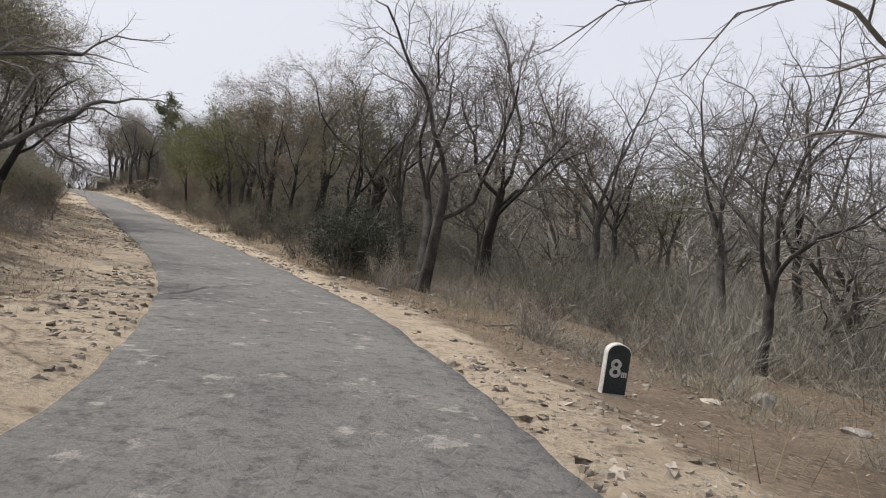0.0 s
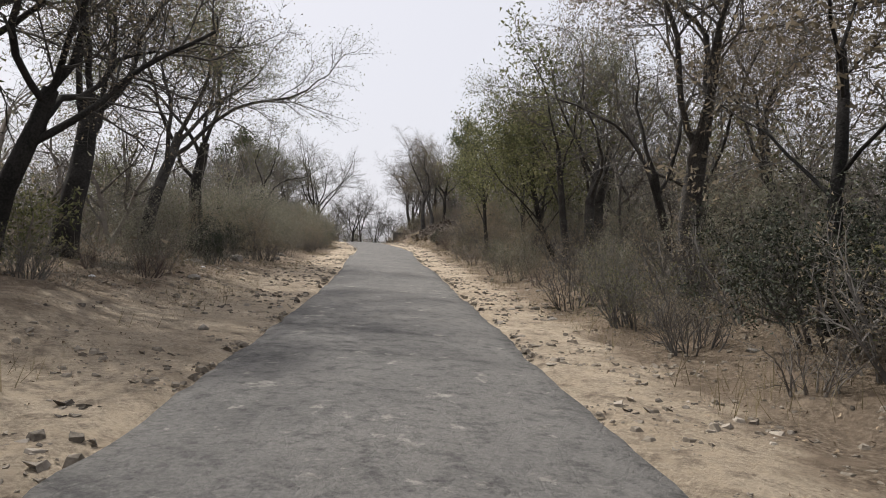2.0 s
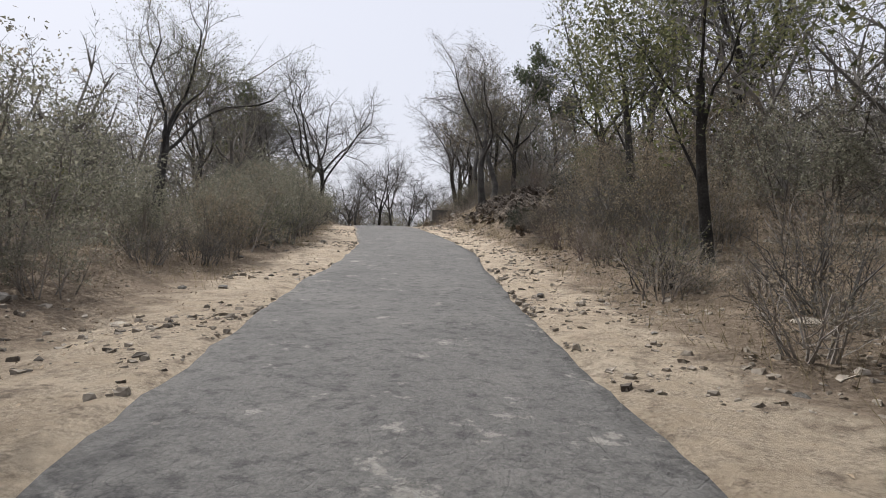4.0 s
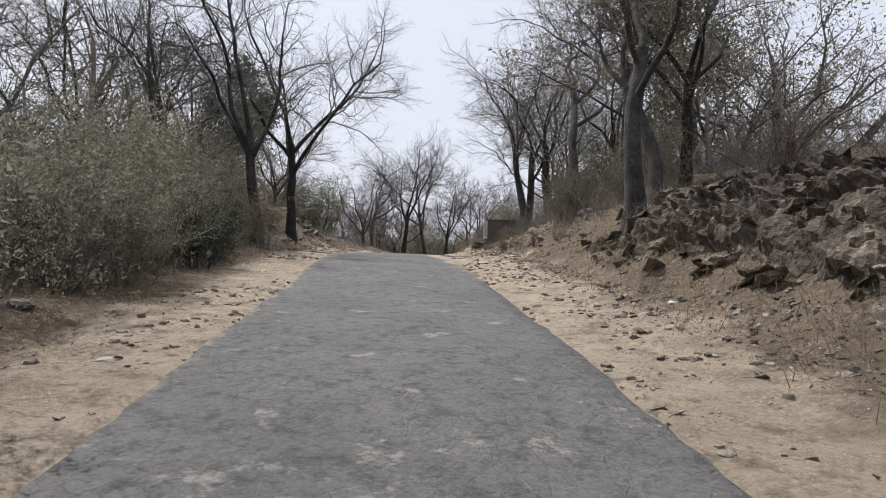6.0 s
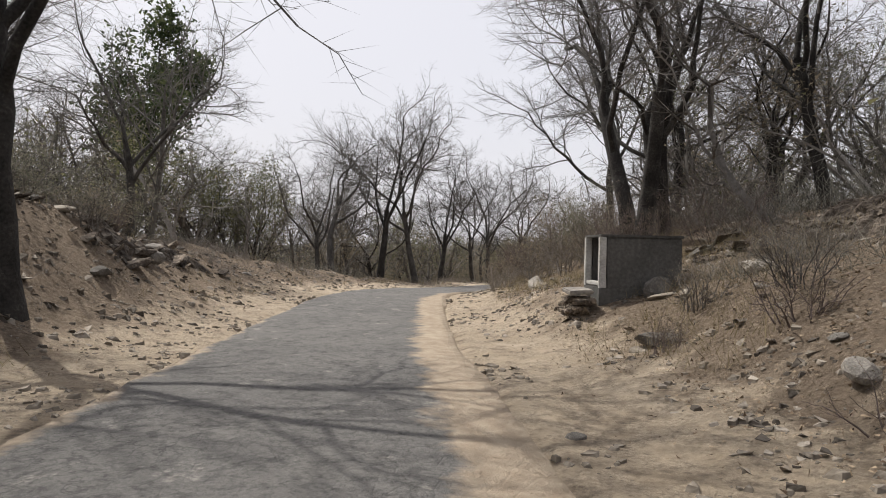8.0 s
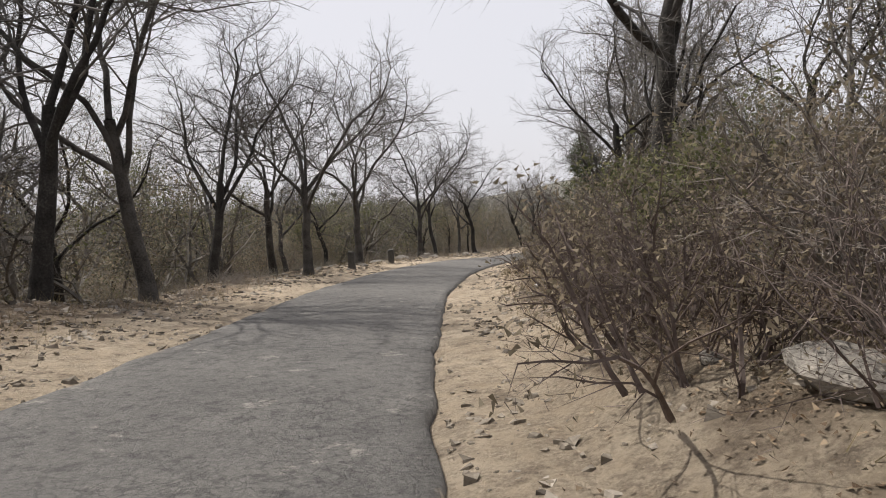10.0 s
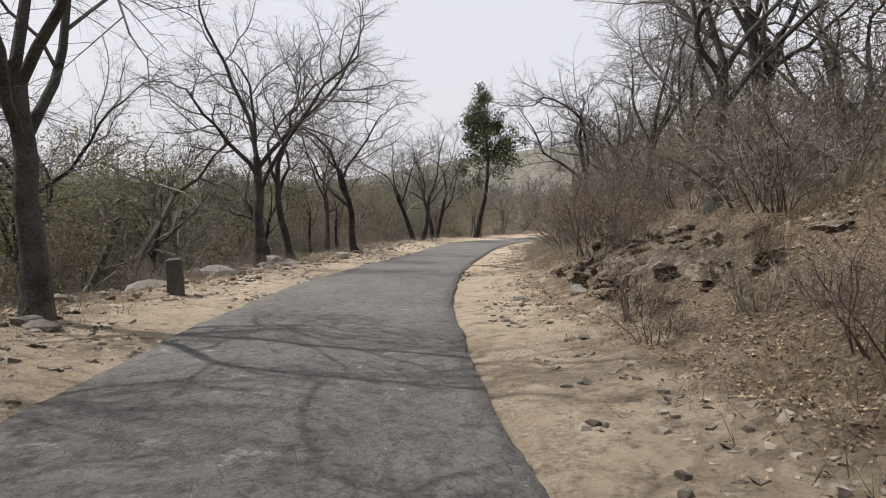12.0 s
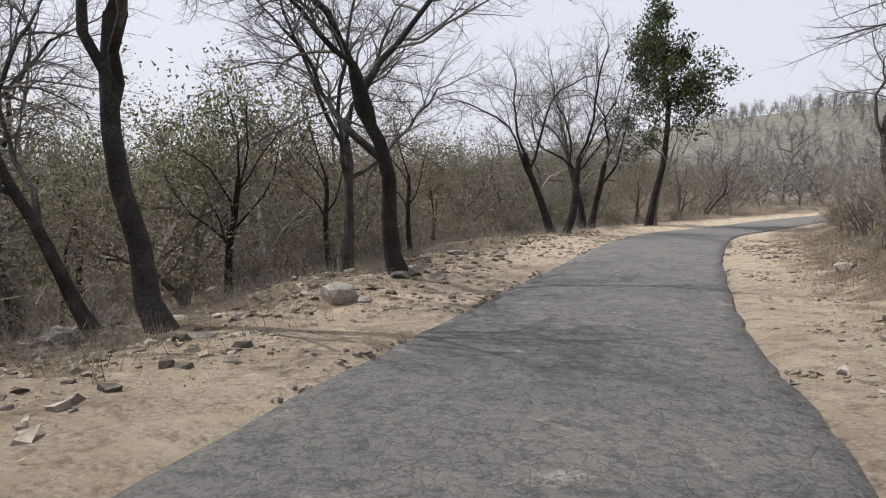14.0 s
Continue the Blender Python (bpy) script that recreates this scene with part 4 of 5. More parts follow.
fill(10, ["slender", "vase", "olive"], 82, 105, -1, 9, 24, 2.4, (0.9, 1.2))
fill(14, ["vase", "leafy", "upright"], 102, 130, -1, 8, 26, 2.6, (0.8, 1.05))
fill(7, ["vase", "leafy"], 104, 120, 1, 8, 18, 2.4, (0.8, 1.0))
fill(14, ["slender", "dry", "olive"], 105, 190, 1, 6, 22, 2.2, (0.8, 1.1))
fill(12, ["slender", "olive", "sinuous"], 105, 190, -1, 9, 26, 2.4, (0.8, 1.1))
fill(20, ["brush", "red", "brush", "green"], 107, 118, 1, 2.8, 9, 0.9, (0.5, 0.9))
fill(14, ["brush", "red", "brush"], 117, 130, 1, 5.6, 10, 1.0, (0.5, 0.9))
fill(34, ["brush", "red", "red", "bramble"], 129, 180, 1, 3.0, 11, 1.1, (0.5, 0.95))
fill(8, ["dry", "shrub", "dry"], 112, 175, -1, 7.0, 20, 1.6, (0.6, 0.9))
fill(10, ["thicket", "dry"], 92, 112, -1, 8.0, 22, 1.6, (0.6, 1.0))
fill(16, ["brush", "red", "brush"], 134, 170, -1, 4.6, 12, 1.2, (0.6, 1.0))
strew("leafy", 33.6, -6.3, 0.95, 120, 0)
for options in KINDS.values():
    for ob in options:
        for o in (*ob.children_recursive, ob):
            bpy.data.objects.remove(o)


# ---- what nobody could count: far wood, undergrowth, grass, litter, gravel ----
def scatter(rng, count, s0, s1, near, far, power, sides=(-1, 1)):
    """Stations and distances strewn over both sides."""
    s = rng.uniform(s0, s1, count)
    d = (HALF + near + (far - near) * rng.uniform(0, 1, count) ** power) * rng.choice(sides, count)
    px, py = [np.interp(s, STATION, MID[:, k]) for k in (0, 1)]
    ax, ay = [np.interp(s, STATION, AHEAD[:, k]) for k in (0, 1)]
    x, y = px + ay * d, py - ax * d
    return s, d, x, y, ground_height(x, y)


def repeat(shapes, rng, x, y, z, sizes):
    """Many turned and scaled copies of small shapes joined into one list of vertices and faces."""
    vs, fs, base = [], [], 0
    pick, turn = rng.integers(0, len(shapes), len(x)), rng.uniform(0, 6.283, len(x))
    for i in range(len(x)):
        v, f = shapes[pick[i]]
        c, s_ = math.cos(turn[i]) * sizes[i], math.sin(turn[i]) * sizes[i]
        w = np.empty_like(v)
        w[:, 0] = v[:, 0] * c - v[:, 1] * s_ + x[i]
        w[:, 1] = v[:, 0] * s_ + v[:, 1] * c + y[i]
        w[:, 2] = v[:, 2] * sizes[i] + z[i]
        vs.append(w)
        fs.extend([[k + base for k in q] for q in f])
        base += len(v)
    return np.vstack(vs), fs


def far_tree(seed):
    """A small crooked tree of the wood behind, and the places of its leaves."""
    rng = np.random.default_rng(seed)
    plan = dict(SLENDER, levels=3, steps=[4, 3, 1, 1], wander=[0.24, 0.28, 0.3, 0.3], kids=[5, 6, 11], first=[0.2, 0.15, 0.1], angle=[40, 48, 52], ratio=[0.75, 0.55, 0.5], thin=0.005, cap=[1, 0.035, 0.014, 0.008])
    out = []
    for _ in range(1 + seed % 2):
        grow(rng, out, (rng.normal(0, 0.1), rng.normal(0, 0.1), -0.2), (rng.normal(0, 0.4), rng.normal(0, 0.4), 1), 2.5, 0.075, 0, plan)
    return tubes([(p, r, [3, 3, 0, 0][l]) for l, p, r in out])


def undergrowth(seed):
    """A clump of thin crossing stems."""
    rng = np.random.default_rng(seed)
    n = 150
    c = rng.normal(0, 0.36, (n, 3)) * [1, 1, 0]
    c[:, 2] = rng.uniform(-0.05, 0.75, n) * rng.uniform(0, 1, n)
    way = rng.normal(0, 0.55, (n, 3)) + np.c_[c[:, :2] * 0.9, np.full(n, 0.75)]
    way /= np.linalg.norm(way, axis=1)[:, None]
    end = c + way * rng.uniform(0.2, 0.8, (n, 1))
    a = np.cross(way, rng.normal(0, 1, (n, 3)))
    a *= rng.uniform(0.003, 0.0065, (n, 1)) / np.linalg.norm(a, axis=1)[:, None]
    return np.stack([c - a, c + a, end], 1).reshape(-1, 3), np.arange(3 * n).reshape(-1, 3).tolist()


def foliage(seed):
    """A loose cloud of small leaves."""
    rng = np.random.default_rng(seed)
    knots = rng.normal(0, 0.7, (9, 3)) * [1, 1, 0.75]
    return leaf_quads(rng, knots, 70, 0.045, 0.26)


def distant_tree(seed):
    rng = np.random.default_rng(seed)
    plan = dict(SLENDER, levels=1, steps=[3, 1], wander=[0.26, 0.2, 0.2, 0.2], kids=[48], first=[0.12], angle=[54], ratio=[0.5], thick=0.5, thin=0.022, cap=[1, 0.034])
    out = []
    grow(rng, out, (0, 0, -0.2), (rng.normal(0, 0.25), rng.normal(0, 0.25), 1), 5.6, 0.09, 0, plan)
    return tubes([(p, r, [3, 0][l]) for l, p, r in out])


rng = np.random.default_rng(3)
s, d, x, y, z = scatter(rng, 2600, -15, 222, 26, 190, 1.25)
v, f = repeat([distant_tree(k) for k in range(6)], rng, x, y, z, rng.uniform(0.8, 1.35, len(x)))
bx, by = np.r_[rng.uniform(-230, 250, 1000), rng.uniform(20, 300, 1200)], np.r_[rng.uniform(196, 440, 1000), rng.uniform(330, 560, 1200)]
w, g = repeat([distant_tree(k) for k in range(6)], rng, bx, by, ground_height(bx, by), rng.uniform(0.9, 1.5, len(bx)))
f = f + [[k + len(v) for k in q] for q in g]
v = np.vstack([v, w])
tagged(mesh_object("far_woodland", v, f, FAR_HAZE_TWIG), "leafless forest on the far slopes", "forest", kind="stuff")
s, d, x, y, z = scatter(rng, 1350, -15, 222, 6.5, 50, 1.3)
keep = ~((s < 34) & (d > 0) & (d < 9.5)) & ~((s > 112) & (d < 0) & (rng.uniform(0, 1, len(s)) < 0.4))
x, y, z = x[keep], y[keep], z[keep]
v, f = repeat([far_tree(k) for k in range(10)], rng, x, y, z, rng.uniform(0.8, 1.5, len(x)) * (1 + 0.2 * ((s > 98) & (d < 0))[keep] + 0.25 * ((s > 98) & (s < 130) & (d < -11))[keep]))
tagged(mesh_object("woodland", v, f, WOOD_HAZE_TWIG), "leafless grey-brown forest standing behind the roadside trees", "forest", kind="stuff")
n = len(x)
for mat, count, label in ((LEAF_OLIVE, 2000, "thin olive foliage among the trees of the wood"), (LEAF_DRY, 2200, "withered brown foliage among the trees of the wood"),
                          (LEAF_DUSTY, 1800, "dusty grey-green foliage among the trees of the wood")):
    pick = rng.integers(0, n, count)
    v, f = repeat([foliage(k) for k in range(8)], rng, x[pick] + rng.normal(0, 0.8, count), y[pick] + rng.normal(0, 0.8, count), z[pick] + rng.uniform(0.5, 4.4, count), rng.uniform(0.7, 1.5, count))
    tagged(mesh_object("woodland_foliage", v, f, mat), label, "foliage", kind="stuff")
# brown and dusty crowns of the low trees down the slope
for mat, count, label in ((LEAF_DRY, 3600, "withered brown crowns of low trees down the slope"), (LEAF_DUSTY, 2000, "dusty grey-green crowns of low trees down the slope")):
    s, d, x, y, z = scatter(rng, count, 118, 200, 6, 34, 1.1, (-1,))
    v, f = repeat([foliage(k) for k in range(8, 14)], rng, x, y, z + rng.uniform(0.4, 4.2, count), rng.uniform(0.7, 1.25, count))
    tagged(mesh_object("slope_foliage", v, f, mat), label, "foliage", kind="stuff")
s, d, x, y, z = scatter(rng, 4600, 0, 215, 2.6, 42, 1.6)
more = scatter(rng, 1100, 2, 40, 2.2, 26, 1.0, (1,))
s, d, x, y, z = [np.r_[a, b] for a, b in zip((s, d, x, y, z), more)]
keep = ~((s < 56) & (d < 0) & (d > -4.4)) & ~((s > 67) & (s < 104) & (d > 0) & (d < np.where((s > 78) & (s < 89), 4.6, 6.6))) & ~((s > 82) & (s < 104) & (d < 0) & (d > -6)) & ~((s > 112) & (s < 150) & (d > 0) & (d < np.where(s < 127, 5.6, 4.0))) & ~((s < 9) & (d > 0) & (d < 4.4))
x, y, z = x[keep], y[keep], z[keep]
low = (np.where((s > 108) & (d < 0) & (d > -10), 0.7, 1.0) * np.clip((np.abs(d) - 1.5) / 8, 0.4, 1))[keep]
v, f = repeat([undergrowth(k) for k in range(10)], rng, x, y, z, rng.uniform(0.6, 1.7, len(x)) * low)
tagged(mesh_object("undergrowth", v, f, SCRUB), "dry grey-brown undergrowth of thin stems on the forest floor", "undergrowth", kind="stuff")

# dry grass
s, d, x, y, z = scatter(rng, 130000, 0, 165, 1.1, 12, 1.1)
bank = scatter(rng, 60000, 60, 158, 1.6, 6.0, 0.9, (1,))
s, d, x, y, z = [np.r_[a, b] for a, b in zip((s, d, x, y, z), bank)]
patch = smooth_noise(x * 0.5, y * 0.5, 9) + 0.5 * smooth_noise(x * 1.7, y * 1.7, 10) > -0.05
n = int(patch.sum())
x, y, z = x[patch], y[patch], z[patch]
h, w, a, lean = rng.uniform(0.08, 0.30, n) * (1 + 0.8 * ((s[patch] < 32) & (d[patch] > 0))), rng.uniform(0.002, 0.0055, n), rng.uniform(0, 6.283, n), rng.normal(0, 0.12, (n, 2))
b0 = np.stack([x - np.cos(a) * w, y - np.sin(a) * w, z - 0.02], 1)
b1 = np.stack([x + np.cos(a) * w, y + np.sin(a) * w, z - 0.02], 1)
tip = np.stack([x + lean[:, 0], y + lean[:, 1], z + h], 1)
v = np.stack([b0, b1, tip], 1).reshape(-1, 3)
tagged(mesh_object("grass", v, np.arange(3 * n).reshape(-1, 3), GRASS), "sparse dry yellow-brown grass along the wood's edge", "grass", kind="stuff")

# fallen leaves
s, d, x, y, z = scatter(rng, 260000, 0, 165, 0.5, 10, 1.1)
e = np.abs(d) - HALF
keep = rng.uniform(0, 1, len(x)) < np.clip((e - 0.2) / 2.0, 0.05, 1) * np.clip(0.6 + 0.6 * smooth_noise(x * 0.6, y * 0.6, 15), 0.05, 1)
x, y, z = x[keep], y[keep], z[keep]
for count, s0, s1, near, far in ((110000, 58, 160, 1.2, 8), (45000, 104, 132, 1.5, 5)):
    s, d, bx, by, bz = scatter(rng, count, s0, s1, near, far, 1.0, (1,))
    x, y, z = np.r_[x, bx], np.r_[y, by], np.r_[z, bz]
n = len(x)
c = np.stack([x, y, z + 0.02], 1)
a = rng.normal(0, 1, (n, 3)) * [1, 1, 0.45]
a /= np.linalg.norm(a, axis=1)[:, None]
b = np.cross(a, rng.normal(0, 0.35, (n, 3)) + [0, 0, 1])
b /= np.linalg.norm(b, axis=1)[:, None]
size = rng.uniform(0.009, 0.024, (n, 1))
v = np.stack([c - a * size + b * size * 0.6, c - a * size * 0.7 - b * size * 0.6, c + a * size], 1).reshape(-1, 3)
tagged(mesh_object("leaf_litter", v, np.arange(3 * n).reshape(-1, 3), LITTER), "curled brown fallen leaves strewn over the verge", "leaf litter", kind="stuff")

# gravel on the verges
pebbles = []
for k in range(5):
    w = np.array([(a, b, c) for c in (-0.22, 0.26) for a, b in ((-0.5, -0.36), (0.5, -0.36), (0.5, 0.36), (-0.5, 0.36))]) + np.random.default_rng(k).normal(0, 0.13, (8, 3))
    w[4:, :2] *= 0.6
    w[:, :2] *= 1 + 0.3 * np.random.default_rng(k + 9).normal(0, 1, (8, 1))
    pebbles.append((w, np.array([(4, 5, 6, 7), (0, 1, 5, 4), (1, 2, 6, 5), (2, 3, 7, 6), (3, 0, 4, 7)])))
s, d, x, y, z = scatter(rng, 60000, 2, 160, -0.15, 4.2, 1.3)
keep = smooth_noise(x * 0.7, y * 0.7, 61) + 0.7 * smooth_noise(x * 2.1, y * 2.1, 62) > 0.1
x, y, z = x[keep], y[keep], z[keep]
v, f = repeat(pebbles, rng, x, y, z - 0.004, 0.024 + 0.09 * rng.uniform(0, 1, len(x)) ** 3)
tagged(mesh_object("gravel", v, f, PALE_ROCK), "loose pale gravel and pebbles on the sandy verge", "gravel", kind="stuff")

s, d, x, y, z = scatter(rng, 34000, 58, 160, 0.4, 4.8, 0.9, (1,))
keep = smooth_noise(x * 0.6, y * 0.6, 64) + 0.7 * smooth_noise(x * 1.9, y * 1.9, 65) > 0.15
x, y, z = x[keep], y[keep], z[keep]
v, f = repeat(pebbles, rng, x, y, z - 0.01, 0.025 + 0.1 * rng.uniform(0, 1, len(x)) ** 2.6)
tagged(mesh_object("rubble", v, f, RUBBLE), "broken grey rubble along the foot of the bank", "rubble", kind="stuff")
s, d, x, y, z = scatter(rng, 8500, 82, 160, 0.7, 4.2, 0.8, (-1,))
v, f = repeat(pebbles, rng, x, y, z - 0.01, 0.035 + 0.14 * rng.uniform(0, 1, len(x)) ** 2.4)
tagged(mesh_object("rubble", v, f, RUBBLE), "broken grey rubble along the edge of the slope", "rubble", kind="stuff")

s, d, x, y, z = scatter(rng, 15000, 0, 62, 0.1, 5.0, 1.2)
keep = smooth_noise(x * 0.7, y * 0.7, 71) + 0.7 * smooth_noise(x * 2.0, y * 2.0, 72) > 0.2
x, y, z = x[keep], y[keep], z[keep]
v, f = repeat(pebbles, rng, x, y, z - 0.008, 0.03 + 0.11 * rng.uniform(0, 1, len(x)) ** 2.6)
tagged(mesh_object("rubble", v, f, RUBBLE), "scattered grey stones and rubble on the sandy verge", "rubble", kind="stuff")

# low dry scrub on the banks
s, d, x, y, z = scatter(rng, 3000, 60, 165, 1.3, 6.5, 0.8)
keep = smooth_noise(x * 0.45, y * 0.45, 77) + 0.5 * smooth_noise(x * 1.3, y * 1.3, 78) > 0.0
keep &= ~((d < 0) & (s < 82)) & ~((d > 0) & (d < 4.6) & (s > 82) & (s < 100))
x, y, z = x[keep], y[keep], z[keep]
v, f = repeat([undergrowth(k) for k in range(20, 28)], rng, x, y, z, rng.uniform(0.16, 0.5, len(x)))
tagged(mesh_object("scrub", v, f, BRUSH), "low dry scrub on the earth banks", "scrub", kind="stuff")

# ---- stones that can be told apart ----
STONES = [stone_mesh(k, ROCK if k % 3 else PALE_ROCK, (0.35, 0.5, 0.65)[k % 3]) for k in range(12)]
LEDGE = material("ledge_rock", [(0.032, 0.025, 0.02), (0.098, 0.079, 0.062), (0.36, 0.295, 0.23)], 3.2, 14, 0.9, 1.0, 14, 0.2, distance=0.06)


def slab_mesh(seed, mat):
    """A broken flat block of layered rock, about one metre long."""
    rng = np.random.default_rng(seed)
    bm = bmesh.new()
    for p in rng.uniform(-1, 1, (15, 3)):
        p = p / np.abs(p).max() ** 0.7
        bm.verts.new((0.5 * p[0], 0.33 * p[1], 0.15 * p[2]))
    hull = bmesh.ops.convex_hull(bm, input=list(bm.verts))
    bmesh.ops.delete(bm, geom=list({v for v in hull["geom_interior"] + hull["geom_unused"] if isinstance(v, bmesh.types.BMVert)}), context="VERTS")
    me = bpy.data.meshes.new("slab")
    bm.to_mesh(me)
    bm.free()
    me.materials.append(mat)
    return me


SLABS = [slab_mesh(40 + k, LEDGE) for k in range(10)]


def stone(s, d, size, flat=1.0, turn=None, tip=(0, 0), kind="stone", label="angular grey stone lying on the sandy verge", group="stones on the verge", mesh=None):
    me = STONES[int(rnd.integers(0, 12))] if mesh is None else STONES[mesh]
    x, y, z = on_road(s, d)
    ob = new(kind, me)
    ob.matrix_world = pose(x, y, z - 0.12 * size * flat, tip[0], tip[1], rnd.uniform(0, 360) if turn is None else turn) @ Matrix.Diagonal((size, size * rnd.uniform(0.7, 1.0), size * flat, 1))
    return tagged(ob, label, "stone", group)


for _ in range(190):
    s, side = rnd.uniform(4, 155), rnd.choice((-1, 1))
    e = rnd.uniform(0.1, 4.2)
    stone(s, side * (HALF + e), rnd.uniform(0.09, 0.24) if e < 1.8 else rnd.uniform(0.12, 0.42), rnd.uniform(0.6, 1))
for k in range(150):
    s, e = rnd.uniform(80, 100), rnd.uniform(2.0, 6.5)
    ob = stone(s, HALF + e, 0.14 + 0.5 * rnd.uniform(0, 1) ** 2, rnd.uniform(0.5, 0.9), tip=(rnd.normal(0, 8), rnd.normal(-12, 8)), kind="bank_stone",
          label="weathered grey stone half sunk in the earth bank", group="stones in the bank")
    if k % 2:
        ob.data = SLABS[k % 10]
for _ in range(40):
    s, e = rnd.uniform(84, 100), rnd.uniform(1.8, 5)
    stone(s, -HALF - e, rnd.uniform(0.15, 0.6), rnd.uniform(0.5, 0.9), kind="mound_stone", label="grey stone lying on the low earth mound", group="stones on the mound")
for _ in range(60):
    s, e = rnd.uniform(118, 150), rnd.uniform(1.3, 3.4)
    stone(s, -HALF - e, rnd.uniform(0.12, 0.5), rnd.uniform(0.5, 0.9), kind="slope_stone", label="grey stone along the edge of the falling slope", group="stones on the slope edge")


# ---- rock outcrop in the cut bank ----
def outcrop(s0, s1, e0, e1, seed, label, side=1, slabs=60, bold=1.0):
    """Broken, layered rock standing out of the bank in blocks."""
    rng = np.random.default_rng(seed)
    nu, nv = int((s1 - s0) / 0.05), int((e1 - e0) / 0.05)
    S, E = [a.ravel() for a in np.meshgrid(np.linspace(s0, s1, nu), np.linspace(e0, e1, nv), indexing="ij")]
    px, py = [np.interp(S, STATION, MID[:, k]) for k in (0, 1)]
    ax, ay = [np.interp(S, STATION, AHEAD[:, k]) for k in (0, 1)]
    x, y = px + side * ay * (HALF + E), py - side * ax * (HALF + E)
    z = ground_height(x, y)
    border = np.minimum(np.minimum(S - s0, s1 - S) / 2.0, np.minimum((E - e0) / 0.6, (e1 - E) / 0.9))
    edge = np.clip(border + 0.35 * smooth_noise(x * 1.1, y * 1.1, seed), 0, 1)
    out = np.zeros_like(x)
    for spacing, amount in ((0.9, 0.2), (0.36, 0.15), (0.19, 0.13), (0.1, 0.07)):
        count = int((s1 - s0) * (e1 - e0) / spacing**2 * 1.3)
        cs, ce = rng.uniform(s0, s1, count), rng.uniform(e0, e1, count)
        lift, tilt = rng.uniform(0, 1, count) ** 1.5, rng.normal(0, 0.35, (count, 2))
        k = np.empty(len(S), int)
        for a in range(0, len(S), 2000):
            k[a:a + 2000] = (((S[a:a + 2000, None] - cs[None] + 0.5 * (E[a:a + 2000, None] - ce[None])) / 2.6) ** 2 + (E[a:a + 2000, None] - ce[None]) ** 2).argmin(1)
        out += bold * amount * (lift[k] + tilt[k, 0] * (S - cs[k]) + tilt[k, 1] * (E - ce[k]))
    out = out * edge - (1 - edge) * 0.2
    px, py, pz = x - side * ay * out * 0.8, y + side * ax * out * 0.8, z + out * 0.65 + 0.02 * smooth_noise(x * 9, y * 9, seed + 4)
    i = (np.arange(nu - 1)[:, None] * nv + np.arange(nv - 1)[None]).ravel()
    thing = new("rock_outcrop", None)
    mesh_object("rock_face", np.stack([px, py, pz], 1), np.stack([i, i + nv, i + nv + 1, i + 1], 1)[:, ::side], LEDGE, thing)
    for _ in range(slabs):
        a, e = rng.uniform(s0 + 0.3, s1 - 0.3), e0 + (e1 - e0) * rng.uniform(0, 1)
        size = 0.16 + 0.42 * rng.uniform(0, 1) ** 2.2
        x, y, z, turn = facing(a, side * (HALF + e))
        ob = new("slab", SLABS[int(rng.integers(0, 10))])
        ob.parent = thing
        ob.matrix_local = pose(x, y, z + rng.uniform(0.0, 0.22) * bold, rng.normal(-14, 7), rng.normal(16 * side, 9), turn + rng.normal(78, 16)) @ Matrix.Diagonal((size * 1.25, size, size * rng.uniform(0.5, 1.0), 1))
    return tagged(thing, label, "rock")


def facing(s, d, turn=0.0):
    """A pose on the ground whose -y looks back along the road."""
    x, y, z = on_road(s, d)
    a = [float(np.interp(s, STATION, AHEAD[:, k])) for k in (0, 1)]
    return x, y, z, math.degrees(math.atan2(-a[0], a[1])) + turn


outcrop(64.5, 77.0, 2.0, 5.4, 50, "dark brown layered rock breaking out of the cut bank in slabs", slabs=295, bold=1.0)
outcrop(84.5, 93.0, 4.2, 7.2, 57, "grey rock ledge along the crest of the earth bank", slabs=90, bold=0.6)
outcrop(124.5, 133.5, 2.0, 3.8, 63, "low weathered rock ledge at the foot of the slope", slabs=110, bold=0.5)
outcrop(91.0, 97.5, 2.0, 3.8, 71, "dark broken rock breaking out of the earth mound", -1, slabs=40, bold=0.45)


# ---- painted stone with a number ----
def box(bm, size, at, bevel=0.012):
    made = bmesh.ops.create_cube(bm, size=1.0, matrix=Matrix.Translation(at) @ Matrix.Diagonal((*size, 1)))
    if bevel:
        edges = list({e for v in made["verts"] for e in v.link_edges})
        bmesh.ops.bevel(bm, geom=edges, offset=bevel, segments=2, affect="EDGES")


def roughen(bm, amount, scale, seed=0.0):
    for v in bm.verts:
        v.co += Vector((noise.noise(v.co * scale + Vector((seed, 0, 0))), noise.noise(v.co * scale + Vector((0, seed + 9, 0))), noise.noise(v.co * scale + Vector((0, 0, seed + 5))))) * amount


WHITE_PAINT = material("whitewash", [(0.26, 0.25, 0.23), (0.44, 0.43, 0.405), (0.60, 0.59, 0.56)], 5, 40, 0.85, 0.4, 60)
DARK_PAINT = material("dark_paint", [(0.012, 0.017, 0.017), (0.024, 0.03, 0.03), (0.05, 0.056, 0.053)], 6, 40, 0.7, 0.4, 60)
# grey plaster, darkened: shade on the shrine's side wall is put into the colour
PLASTER = material("shaded_plaster", [(0.05, 0.049, 0.045), (0.095, 0.092, 0.086), (0.155, 0.15, 0.14)], 2.5, 25, 0.9, 0.5, 40)


